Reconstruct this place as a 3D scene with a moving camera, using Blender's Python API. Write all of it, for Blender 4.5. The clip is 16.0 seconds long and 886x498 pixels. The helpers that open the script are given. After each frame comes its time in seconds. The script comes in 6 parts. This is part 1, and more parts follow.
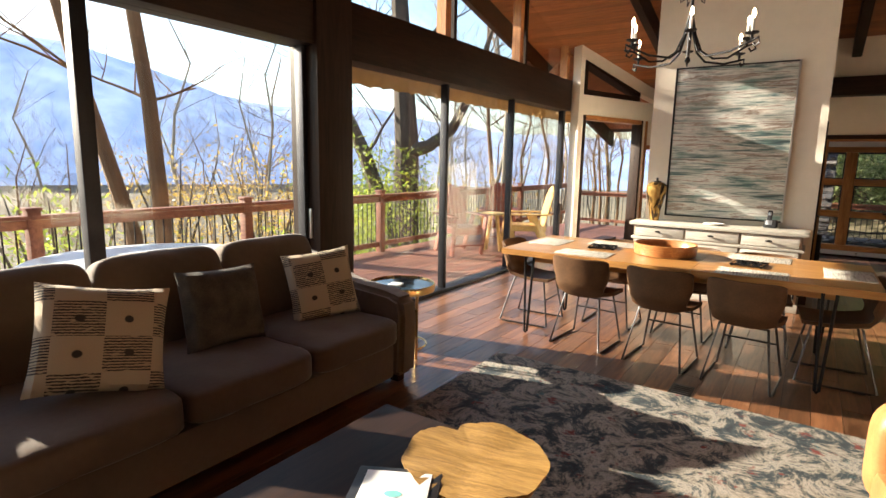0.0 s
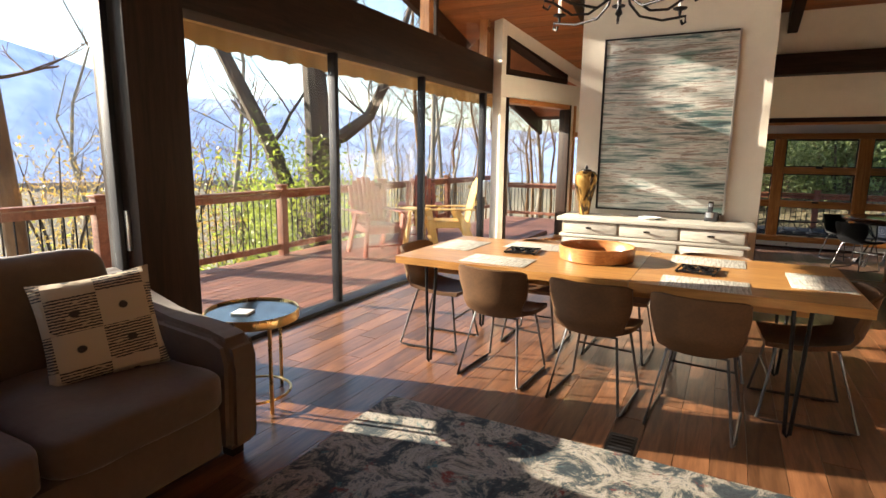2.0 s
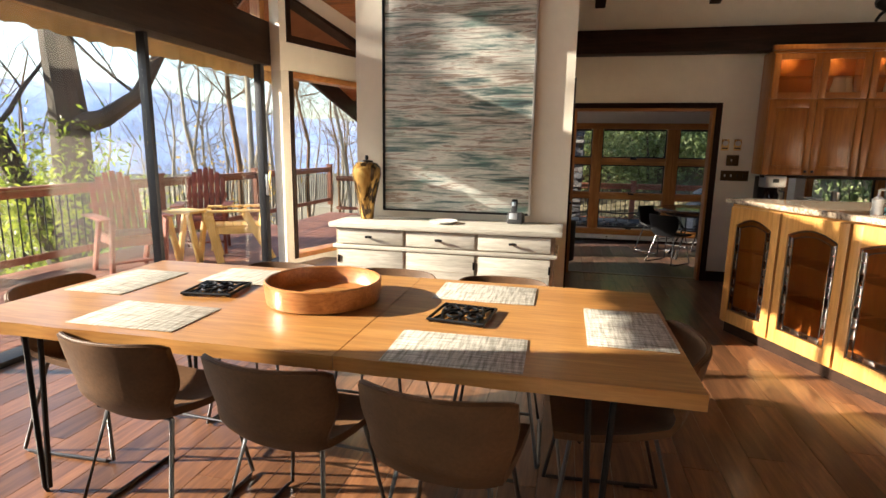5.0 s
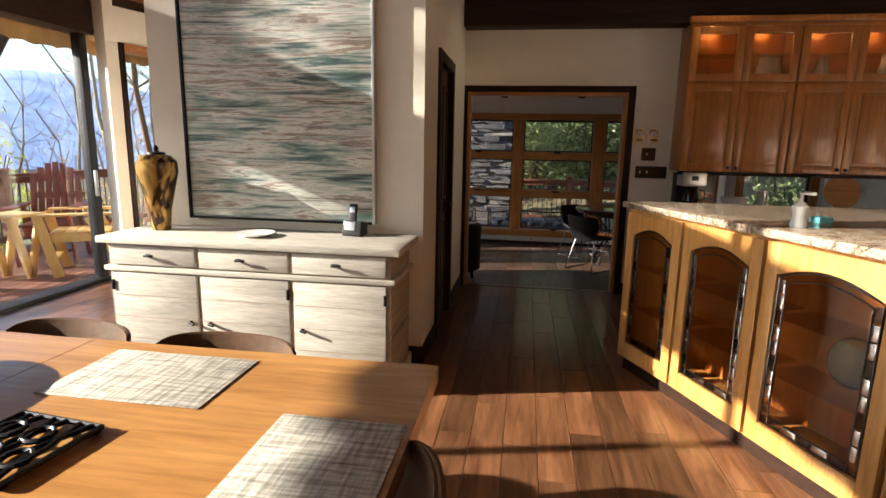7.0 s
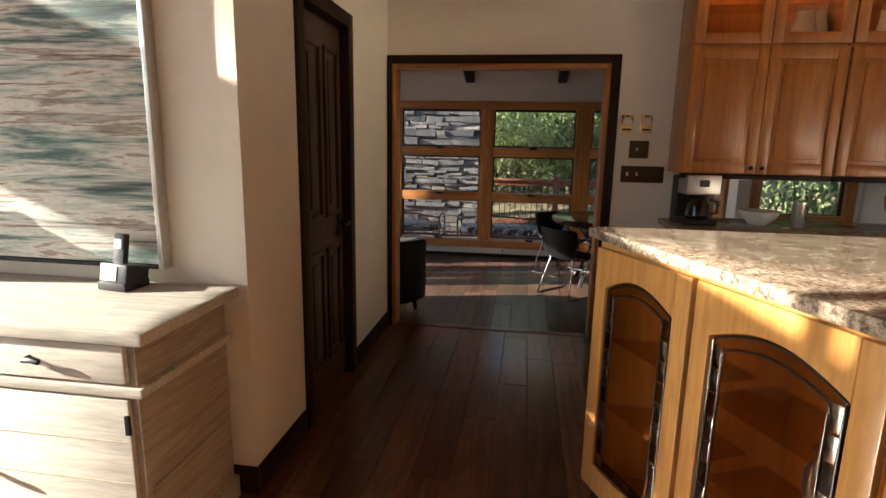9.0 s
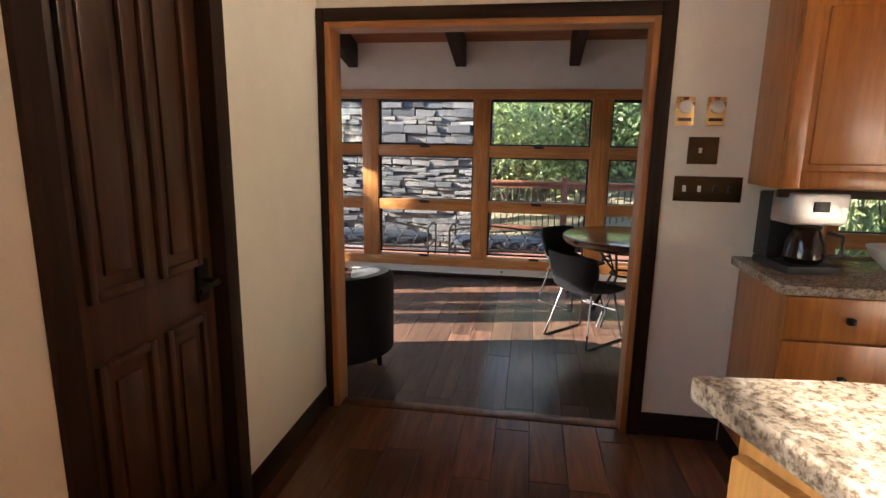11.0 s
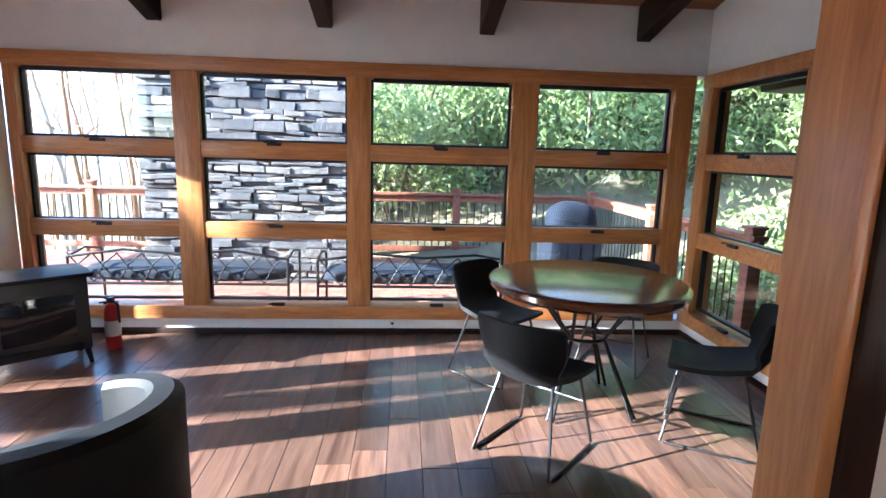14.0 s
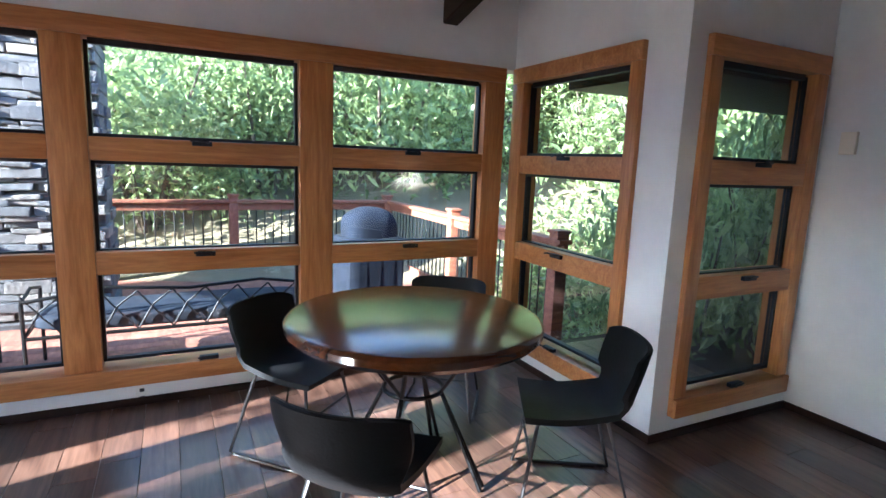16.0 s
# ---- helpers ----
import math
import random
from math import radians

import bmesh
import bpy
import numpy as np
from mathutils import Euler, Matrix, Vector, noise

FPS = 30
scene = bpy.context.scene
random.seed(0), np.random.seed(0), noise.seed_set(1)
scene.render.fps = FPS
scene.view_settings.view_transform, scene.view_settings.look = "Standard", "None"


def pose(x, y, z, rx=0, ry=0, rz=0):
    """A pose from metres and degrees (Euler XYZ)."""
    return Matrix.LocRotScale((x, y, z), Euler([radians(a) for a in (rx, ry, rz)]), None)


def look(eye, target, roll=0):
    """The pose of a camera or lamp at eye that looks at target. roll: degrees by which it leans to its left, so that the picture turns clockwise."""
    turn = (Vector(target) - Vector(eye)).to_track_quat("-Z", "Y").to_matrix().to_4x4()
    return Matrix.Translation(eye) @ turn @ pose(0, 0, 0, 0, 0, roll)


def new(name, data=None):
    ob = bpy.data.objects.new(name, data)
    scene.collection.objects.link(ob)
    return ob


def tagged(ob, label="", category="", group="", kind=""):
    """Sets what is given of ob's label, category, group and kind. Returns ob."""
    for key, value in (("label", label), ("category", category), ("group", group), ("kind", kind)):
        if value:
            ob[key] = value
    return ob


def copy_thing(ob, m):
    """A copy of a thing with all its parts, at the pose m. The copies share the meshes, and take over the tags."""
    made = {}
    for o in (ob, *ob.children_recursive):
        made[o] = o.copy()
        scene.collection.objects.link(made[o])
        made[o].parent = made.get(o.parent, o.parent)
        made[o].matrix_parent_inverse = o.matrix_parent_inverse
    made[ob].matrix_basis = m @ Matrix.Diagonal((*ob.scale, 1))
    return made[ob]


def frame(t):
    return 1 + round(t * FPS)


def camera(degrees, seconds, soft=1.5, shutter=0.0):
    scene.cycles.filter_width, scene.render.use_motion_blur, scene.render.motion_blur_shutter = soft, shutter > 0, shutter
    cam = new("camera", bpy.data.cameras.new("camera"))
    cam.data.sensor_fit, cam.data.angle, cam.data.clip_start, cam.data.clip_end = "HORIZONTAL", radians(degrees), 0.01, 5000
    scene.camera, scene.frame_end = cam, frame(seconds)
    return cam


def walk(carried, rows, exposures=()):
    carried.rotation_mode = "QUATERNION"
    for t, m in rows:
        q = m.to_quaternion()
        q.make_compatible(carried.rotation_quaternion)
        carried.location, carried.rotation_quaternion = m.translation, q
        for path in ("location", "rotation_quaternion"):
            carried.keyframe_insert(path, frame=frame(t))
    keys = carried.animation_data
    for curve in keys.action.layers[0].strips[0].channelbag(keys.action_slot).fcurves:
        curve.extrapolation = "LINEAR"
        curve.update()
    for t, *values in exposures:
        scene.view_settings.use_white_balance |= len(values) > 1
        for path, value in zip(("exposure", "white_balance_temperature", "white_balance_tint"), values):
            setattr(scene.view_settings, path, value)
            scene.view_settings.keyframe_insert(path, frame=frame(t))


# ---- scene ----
cam = camera(78.8, 16.0)
METRES, EYE, TILT, LEAN, TURN = 10.2, 1.48, 0.0, 0.0, 36.2
PATH = [
    (0, (0.873, 0.804, 1.515), (-0.235, 2.438, 1.193), 1.1),
    (0.5, (0.757, 1.005, 1.492), (-0.276, 2.687, 1.167), 1.0),
    (1, (0.665, 1.329, 1.472), (-0.318, 3.039, 1.14), 0.9),
    (1.5, (0.611, 1.591, 1.471), (-0.323, 3.327, 1.131), 0.8),
    (2, (0.649, 1.907, 1.452), (-0.266, 3.652, 1.111), 0.7),
    (2.5, (0.677, 2.162, 1.436), (-0.21, 3.922, 1.094), 0.7),
    (3, (0.639, 2.429, 1.442), (-0.157, 4.23, 1.092), 0.7),
    (3.5, (0.682, 2.708, 1.43), (-0.033, 4.542, 1.078), 0.7),
    (4, (0.767, 2.994, 1.407), (0.138, 4.86, 1.057), 0.7),
    (4.5, (0.801, 3.241, 1.417), (0.279, 5.138, 1.059), 0.8),
    (5, (0.898, 3.487, 1.422), (0.471, 5.406, 1.06), 0.9),
    (7.5, (1.702, 5.029, 1.379), (1.414, 6.972, 1.001), 1.1),
    (8, (1.835, 5.413, 1.356), (1.531, 7.355, 0.985), 0.6),
    (8.5, (1.914, 5.756, 1.364), (1.604, 7.696, 0.988), 0.8),
    (9, (1.912, 6.144, 1.374), (1.627, 8.086, 0.988), 1.1),
    (11.5, (1.935, 7.79, 1.384), (1.627, 9.726, 0.988), 0.8),
    (12, (1.838, 8.101, 1.374), (1.581, 10.046, 0.984), 0.9),
    (12.5, (1.786, 8.34, 1.347), (1.583, 10.294, 0.971), 1.3),
    (13, (1.733, 8.63, 1.337), (1.639, 10.593, 0.967), 1.5),
    (13.5, (1.725, 8.934, 1.336), (1.739, 10.899, 0.964), 1.3),
    (14, (1.75, 9.232, 1.29), (1.896, 11.195, 0.938), 1.6),
    (14.5, (1.769, 9.45, 1.258), (2.076, 11.398, 0.924), 1.6),
    (15, (1.696, 9.69, 1.254), (2.268, 11.579, 0.932), 2.0),
    (15.5, (1.779, 9.88, 1.243), (2.52, 11.712, 0.933), 2.1),
    (16, (1.867, 10.066, 1.272), (2.755, 11.83, 0.951), 2.2),
]
walk(cam, [(t, look(eye, target, roll)) for t, eye, target, roll in PATH], [(0, 2.05, 6250, 10), (3.5, 2.1, 6250, 10), (5, 1.97, 6150, 10), (7.5, 1.85, 5850, 10), (9.2, 2.5, 5900, 10), (11.3, 3.4, 5600, 9), (12.5, 3.82, 5400, 8), (13.5, 4.0, 4900, 7), (14.5, 3.95, 4750, 7), (16, 3.85, 4700, 7)])

# ---- world and sun ----
SUN_WAY = Vector((0.966, 0.235, -0.355)).normalized()
world = bpy.data.worlds.new("sky")
scene.world = world
world.use_nodes = True
wn, wl = world.node_tree.nodes, world.node_tree.links
sky = wn.new("ShaderNodeTexSky")
sky.sky_type = "NISHITA"
sky.sun_disc = False
sky.sun_elevation = radians(19.7)
sky.sun_rotation = radians(256.0)
wl.new(sky.outputs[0], wn["Background"].inputs[0])
wn["Background"].inputs[1].default_value = 0.105
sun_data = bpy.data.lights.new("sun", "SUN")
sun_data.energy = 5.0
sun_data.angle = radians(0.6)
sun_data.color = (1.0, 0.86, 0.66)
sun = new("sun", sun_data)
sun.matrix_world = look((-40, -12, 25), Vector((-40, -12, 25)) + SUN_WAY)

# spotlight on the tie beam
spot_data = bpy.data.lights.new("spotlight", "SPOT")
spot_data.energy, spot_data.color = 12.0, (1.0, 0.78, 0.5)
spot_data.spot_size, spot_data.spot_blend, spot_data.shadow_soft_size = radians(48), 0.9, 0.05
spot = new("spotlight_lamp", spot_data)
spot.matrix_world = look((3.6, 9.50, 2.74), (0.85, 9.5, 1.45))


# ---- materials ----
def nodes_of(name):
    m = bpy.data.materials.new(name)
    m.use_nodes = True
    return m, m.node_tree.nodes, m.node_tree.links, m.node_tree.nodes["Principled BSDF"]


def ramp(n, l, fac, stops):
    r = n.new("ShaderNodeValToRGB")
    while len(r.color_ramp.elements) < len(stops):
        r.color_ramp.elements.new(0.5)
    for e, (p, c) in zip(r.color_ramp.elements, stops):
        e.position, e.color = p, (*c, 1)
    l.new(fac, r.inputs[0])
    return r.outputs[0]


def mix(n, l, kind, fac, a, b):
    m = n.new("ShaderNodeMix")
    m.data_type, m.blend_type = "RGBA", kind
    if isinstance(fac, float):
        m.inputs[0].default_value = fac
    else:
        l.new(fac, m.inputs[0])
    for sock, v in ((m.inputs[6], a), (m.inputs[7], b)):
        if isinstance(v, tuple):
            sock.default_value = (*v, 1)
        else:
            l.new(v, sock)
    return m.outputs[2]


def coords(n, l, scale=(1, 1, 1), kind="Object", turn=(0, 0, 0)):
    tc, mp = n.new("ShaderNodeTexCoord"), n.new("ShaderNodeMapping")
    mp.inputs["Scale"].default_value = scale
    mp.inputs["Rotation"].default_value = turn
    l.new(tc.outputs[kind], mp.inputs[0])
    return mp.outputs[0]


def noise_tex(n, l, vec, scale, detail=4, rough=0.55, distort=0.0):
    t = n.new("ShaderNodeTexNoise")
    t.inputs["Scale"].default_value, t.inputs["Detail"].default_value = scale, detail
    t.inputs["Roughness"].default_value, t.inputs["Distortion"].default_value = rough, distort
    if vec:
        l.new(vec, t.inputs["Vector"])
    return t.outputs[0]


def bump(n, l, bsdf, height, strength, dist=0.01):
    b = n.new("ShaderNodeBump")
    b.inputs["Strength"].default_value, b.inputs["Distance"].default_value = strength, dist
    l.new(height, b.inputs["Height"])
    l.new(b.outputs[0], bsdf.inputs["Normal"])


def plain(name, c, rough=0.6, metal=0.0, var=0.15, grain=40.0, rel=0.15, scale=(1, 1, 1)):
    """A surface of one colour with stains, grain and a fine relief."""
    m, n, l, b = nodes_of(name)
    v = coords(n, l, scale)
    big, fine = noise_tex(n, l, v, grain * 0.08), noise_tex(n, l, v, grain)
    lo, hi = tuple(x * (1 - var) for x in c), tuple(min(1, x * (1 + var)) for x in c)
    c1 = ramp(n, l, big, [(0.3, lo), (0.7, hi)])
    c2 = ramp(n, l, fine, [(0.3, (1 - var * 0.7,) * 3), (0.7, (1, 1, 1))])
    l.new(mix(n, l, "MULTIPLY", 1.0, c1, c2), b.inputs["Base Color"])
    b.inputs["Metallic"].default_value = metal
    r = n.new("ShaderNodeMapRange")
    r.inputs["To Min"].default_value, r.inputs["To Max"].default_value = max(0.02, rough - 0.1), min(1, rough + 0.1)
    l.new(big, r.inputs[0])
    l.new(r.outputs[0], b.inputs["Roughness"])
    if rel:
        bump(n, l, b, fine, rel, 0.004)
    return m


def wood(name, dark, light, axis="x", rough=0.45, fine=1.0, pieces="", gloss=0.0, swing=0.5):
    """Wood with its grain along an axis; pieces: 'object' or 'island' varies the tone from board to board."""
    m, n, l, b = nodes_of(name)
    s = {"x": (0.8, 9, 9), "y": (9, 0.8, 9), "z": (9, 9, 0.8)}[axis]
    v = coords(n, l, tuple(q * fine for q in s))
    rnd = None
    if pieces:
        src = n.new("ShaderNodeObjectInfo" if pieces == "object" else "ShaderNodeNewGeometry")
        rnd = src.outputs["Random" if pieces == "object" else "Random Per Island"]
        add, cmb = n.new("ShaderNodeVectorMath"), n.new("ShaderNodeCombineXYZ")
        mul = n.new("ShaderNodeMath")
        mul.operation = "MULTIPLY"
        mul.inputs[1].default_value = 37.0
        l.new(rnd, mul.inputs[0])
        for i in range(3):
            l.new(mul.outputs[0], cmb.inputs[i])
        l.new(v, add.inputs[0])
        l.new(cmb.outputs[0], add.inputs[1])
        v = add.outputs[0]
    g = noise_tex(n, l, v, 1.6, 6, 0.62, 1.2)
    f = noise_tex(n, l, v, 9.0, 3, 0.6)
    col = ramp(n, l, g, [(0.3, dark), (0.5, tuple((a + c) / 2 for a, c in zip(dark, light))), (0.72, light)])
    col = mix(n, l, "MULTIPLY", 0.5, col, ramp(n, l, f, [(0.35, (0.62, 0.58, 0.55)), (0.6, (1, 1, 1))]))
    if rnd:
        col = mix(n, l, "MULTIPLY", 1.0, col, ramp(n, l, rnd, [(0.0, (1 - swing,) * 3), (0.5, (0.85, 0.82, 0.8)), (1.0, (1.12, 1.05, 1.0))]))
    l.new(col, b.inputs["Base Color"])
    b.inputs["Roughness"].default_value = rough
    b.inputs["Coat Weight"].default_value = gloss
    if max(light) < 0.05:
        b.inputs["Specular IOR Level"].default_value = 0.2
    b.inputs["Coat Roughness"].default_value = 0.15
    bump(n, l, b, f, 0.12, 0.003)
    return m


def pane_glass(name, tint=(0.97, 0.98, 0.97), rough=0.0):
    m = bpy.data.materials.new(name)
    m.use_nodes = True
    n, l = m.node_tree.nodes, m.node_tree.links
    n.remove(n["Principled BSDF"])
    t, g, f, x = (n.new("ShaderNode" + k) for k in ("BsdfTransparent", "BsdfGlossy", "LayerWeight", "MixShader"))
    t.inputs[0].default_value = (*tint, 1)
    g.inputs["Roughness"].default_value = rough
    pw, sc = n.new("ShaderNodeMath"), n.new("ShaderNodeMath")
    pw.operation, sc.operation = "POWER", "MULTIPLY_ADD"
    pw.inputs[1].default_value = 5.0
    sc.inputs[1].default_value, sc.inputs[2].default_value = 0.9, 0.035
    l.new(f.outputs["Facing"], pw.inputs[0])
    l.new(pw.outputs[0], sc.inputs[0])
    l.new(sc.outputs[0], x.inputs[0])
    l.new(t.outputs[0], x.inputs[1])
    l.new(g.outputs[0], x.inputs[2])
    l.new(x.outputs[0], n["Material Output"].inputs[0])
    return m


def glow(name, c, strength):
    m, n, l, b = nodes_of(name)
    b.inputs["Base Color"].default_value = (*c, 1)
    b.inputs["Emission Color"].default_value = (*c, 1)
    b.inputs["Emission Strength"].default_value = strength
    return m


def metal(name, c, rough=0.4):
    return plain(name, c, rough, 1.0, 0.12, 60, 0.05)


WALL = plain("cream_paint", (0.80, 0.74, 0.63), 0.6, var=0.03, grain=90, rel=0.12)
WALL_WHITE = plain("white_paint", (0.80, 0.80, 0.80), 0.6, var=0.03, grain=90, rel=0.12)
DARK_WOOD = wood("dark_stained_timber", (0.012, 0.006, 0.004), (0.04, 0.019, 0.011), "y", 0.5)
DARK_WOOD_X = wood("dark_stained_timber_across", (0.012, 0.006, 0.004), (0.04, 0.019, 0.011), "x", 0.5)
DARK_WOOD_Z = wood("dark_stained_timber_upright", (0.012, 0.006, 0.004), (0.04, 0.019, 0.011), "z", 0.5)
DOOR_WOOD = wood("walnut_door_wood", (0.025, 0.010, 0.005), (0.085, 0.032, 0.014), "z", 0.35, gloss=0.2)
PINE_X = wood("honey_pine_across", (0.36, 0.13, 0.03), (0.60, 0.275, 0.085), "x", 0.4, gloss=0.15)
PINE_Y = wood("honey_pine_along", (0.36, 0.13, 0.03), (0.60, 0.275, 0.085), "y", 0.4, gloss=0.15)
PINE_Z = wood("honey_pine_upright", (0.36, 0.13, 0.03), (0.60, 0.275, 0.085), "z", 0.4, gloss=0.15)
CEIL_WOOD = wood("ceiling_boards", (0.26, 0.085, 0.025), (0.46, 0.18, 0.06), "x", 0.45, pieces="island", swing=0.25)
FLOOR_OB = wood("floor_planks", (0.105, 0.044, 0.020), (0.34, 0.163, 0.077), "y", 0.3, pieces="object", gloss=0.25)
FLOOR_IS = wood("floor_planks_far", (0.105, 0.044, 0.020), (0.34, 0.163, 0.077), "y", 0.3, pieces="island", gloss=0.25)
FLOOR_GREY = wood("grey_brown_planks", (0.058, 0.029, 0.020), (0.19, 0.112, 0.08), "y", 0.35, pieces="object", gloss=0.2)
FLOOR_GREY_IS = wood("grey_brown_planks_far", (0.058, 0.029, 0.020), (0.19, 0.112, 0.08), "y", 0.35, pieces="island", gloss=0.2)
DECK_WOOD = wood("red_cedar_deck", (0.17, 0.065, 0.043), (0.34, 0.155, 0.105), "y", 0.65, pieces="object", swing=0.25)
RAIL_WOOD = wood("red_cedar_rail", (0.16, 0.05, 0.028), (0.34, 0.13, 0.07), "y", 0.6)
RED_CHAIR = wood("red_stained_wood", (0.16, 0.035, 0.022), (0.34, 0.09, 0.05), "z", 0.55)
YELLOW_CHAIR = wood("yellow_pine", (0.60, 0.36, 0.10), (0.80, 0.55, 0.2), "z", 0.5)
TABLE_WOOD = wood("oak_tabletop", (0.36, 0.155, 0.04), (0.60, 0.32, 0.10), "x", 0.32, 0.8, gloss=0.3)
BOWL_WOOD = wood("turned_wood", (0.32, 0.12, 0.035), (0.55, 0.25, 0.08), "x", 0.35, 2.0, gloss=0.3)
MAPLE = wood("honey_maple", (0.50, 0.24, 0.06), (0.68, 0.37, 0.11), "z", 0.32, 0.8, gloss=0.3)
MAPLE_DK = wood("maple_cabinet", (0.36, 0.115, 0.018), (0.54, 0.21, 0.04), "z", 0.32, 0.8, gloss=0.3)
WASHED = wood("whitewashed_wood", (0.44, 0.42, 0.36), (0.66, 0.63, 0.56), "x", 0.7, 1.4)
# darker, browner tone for the sideboard's body, plank edges and side mouldings
WASHED_DARK = wood("whitewashed_wood_dark", (0.30, 0.24, 0.17), (0.48, 0.40, 0.31), "y", 0.7, 1.4)
BLACK_METAL = metal("black_iron", (0.03, 0.03, 0.032), 0.45)
STEEL = metal("brushed_dark_steel", (0.10, 0.10, 0.105), 0.35)
BRONZE = metal("dark_bronze", (0.10, 0.07, 0.035), 0.32)
BRASS = metal("brass", (0.75, 0.52, 0.22), 0.28)
GOLD = wood("gold_leaf", (0.20, 0.11, 0.03), (0.46, 0.28, 0.09), "x", 0.45, 2.0)
ALU = metal("dark_window_frame", (0.05, 0.05, 0.055), 0.5)
LEATHER = plain("brown_leather", (0.115, 0.058, 0.026), 0.58, var=0.3, grain=70, rel=0.3)
TAN = plain("tan_leather", (0.42, 0.19, 0.065), 0.42, var=0.25, grain=60, rel=0.3)
BLACK_LEATHER = plain("black_leather", (0.005, 0.0055, 0.007), 0.6, var=0.25, grain=80, rel=0.3)
SUEDE = plain("taupe_suede", (0.112, 0.070, 0.042), 0.85, var=0.2, grain=30, rel=0.3)
SUEDE.node_tree.nodes["Principled BSDF"].inputs["Sheen Weight"].default_value = 0.3
KNIT = plain("dark_knit", (0.075, 0.06, 0.045), 0.95, var=0.5, grain=120, rel=1.0)
BLACK = plain("black_plastic", (0.02, 0.02, 0.022), 0.4)
WHITE = plain("white_plastic", (0.8, 0.8, 0.78), 0.4, var=0.04)
SILVER = metal("silver_plastic", (0.6, 0.6, 0.6), 0.35)
BLUE_COVER = plain("blue_grey_cover", (0.004, 0.007, 0.016), 0.95, var=0.3)
NAVY = plain("navy_cushion", (0.006, 0.010, 0.020), 0.85, var=0.2)
for m_ in (LEATHER, BLACK_LEATHER, BLUE_COVER, NAVY):
    m_.node_tree.nodes["Principled BSDF"].inputs["Specular IOR Level"].default_value = 0.28
GLASS = pane_glass("window_glass")
AMBER = pane_glass("cabinet_glass", (0.9, 0.82, 0.7))
CAME = metal("dark_lead_came", (0.10, 0.09, 0.08), 0.4)
LEAD = metal("bevelled_lead_glass", (0.62, 0.6, 0.58), 0.18)
RIPPLE = pane_glass("rippled_border_glass", (0.62, 0.56, 0.50), 0.25)
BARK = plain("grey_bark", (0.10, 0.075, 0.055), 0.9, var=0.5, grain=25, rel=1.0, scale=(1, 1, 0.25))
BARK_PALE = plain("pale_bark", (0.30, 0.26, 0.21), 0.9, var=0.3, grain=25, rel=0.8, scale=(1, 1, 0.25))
# warm sunlight tint painted into the bark colour
BARK_SUN_TINT = plain("bark_painted_sun_tint", (0.22, 0.12, 0.055), 0.9, var=0.4, grain=25, rel=1.0, scale=(1, 1, 0.25))
RED = plain("red_enamel", (0.5, 0.02, 0.015), 0.3)
ORANGE_EDGE = plain("tan_awning_cloth", (0.46, 0.28, 0.11), 0.8, var=0.2)
FLAME = glow("bulb", (1.0, 0.72, 0.4), 12.0)
PAPER = plain("white_paper", (0.82, 0.82, 0.80), 0.5, var=0.03)
TEAL = plain("teal_print", (0.2, 0.55, 0.55), 0.6)


def leaf_mat(name, a, c):
    m, n, l, b = nodes_of(name)
    g = n.new("ShaderNodeNewGeometry")
    l.new(ramp(n, l, g.outputs["Random Per Island"], [(0.0, a), (1.0, c)]), b.inputs["Base Color"])
    b.inputs["Roughness"].default_value = 0.45
    tr, ms = n.new("ShaderNodeBsdfTranslucent"), n.new("ShaderNodeMixShader")
    l.new(ramp(n, l, g.outputs["Random Per Island"], [(0.0, tuple(x * 1.4 for x in a)), (1.0, tuple(x * 1.4 for x in c))]), tr.inputs[0])
    ms.inputs[0].default_value = 0.5
    l.new(b.outputs[0], ms.inputs[1])
    l.new(tr.outputs[0], ms.inputs[2])
    l.new(ms.outputs[0], n["Material Output"].inputs[0])
    return m


LEAF = leaf_mat("rhododendron_leaf", (0.085, 0.12, 0.045), (0.33, 0.39, 0.17))
LEAF_YOUNG = leaf_mat("spring_leaf", (0.14, 0.20, 0.03), (0.30, 0.34, 0.05))
LEAF_GOLD = leaf_mat("budding_leaf", (0.30, 0.20, 0.05), (0.42, 0.30, 0.08))


def stone_mat():
    m, n, l, b = nodes_of("ledge_stone")
    oi = n.new("ShaderNodeObjectInfo")
    v = coords(n, l)
    c = ramp(n, l, oi.outputs["Random"], [(0, (0.06, 0.06, 0.065)), (0.35, (0.10, 0.10, 0.11)), (0.6, (0.15, 0.14, 0.135)), (0.8, (0.08, 0.08, 0.09)), (1, (0.26, 0.23, 0.20))])
    f = noise_tex(n, l, v, 14, 6, 0.65)
    l.new(mix(n, l, "MULTIPLY", 1.0, c, ramp(n, l, f, [(0.3, (0.5, 0.5, 0.52)), (0.7, (1.1, 1.08, 1.05))])), b.inputs["Base Color"])
    b.inputs["Roughness"].default_value = 0.85
    bump(n, l, b, f, 0.8, 0.02)
    return m


STONE = stone_mat()


def granite():
    m, n, l, b = nodes_of("speckled_granite")
    v = coords(n, l)
    a, f = noise_tex(n, l, v, 9, 5, 0.7, 1.5), noise_tex(n, l, v, 90, 3, 0.7)
    c = ramp(n, l, a, [(0.3, (0.10, 0.075, 0.055)), (0.48, (0.42, 0.33, 0.24)), (0.7, (0.66, 0.58, 0.46))])
    l.new(mix(n, l, "MULTIPLY", 0.8, c, ramp(n, l, f, [(0.38, (0.2, 0.17, 0.15)), (0.55, (1, 1, 1))])), b.inputs["Base Color"])
    b.inputs["Roughness"].default_value = 0.15
    return m


GRANITE = granite()


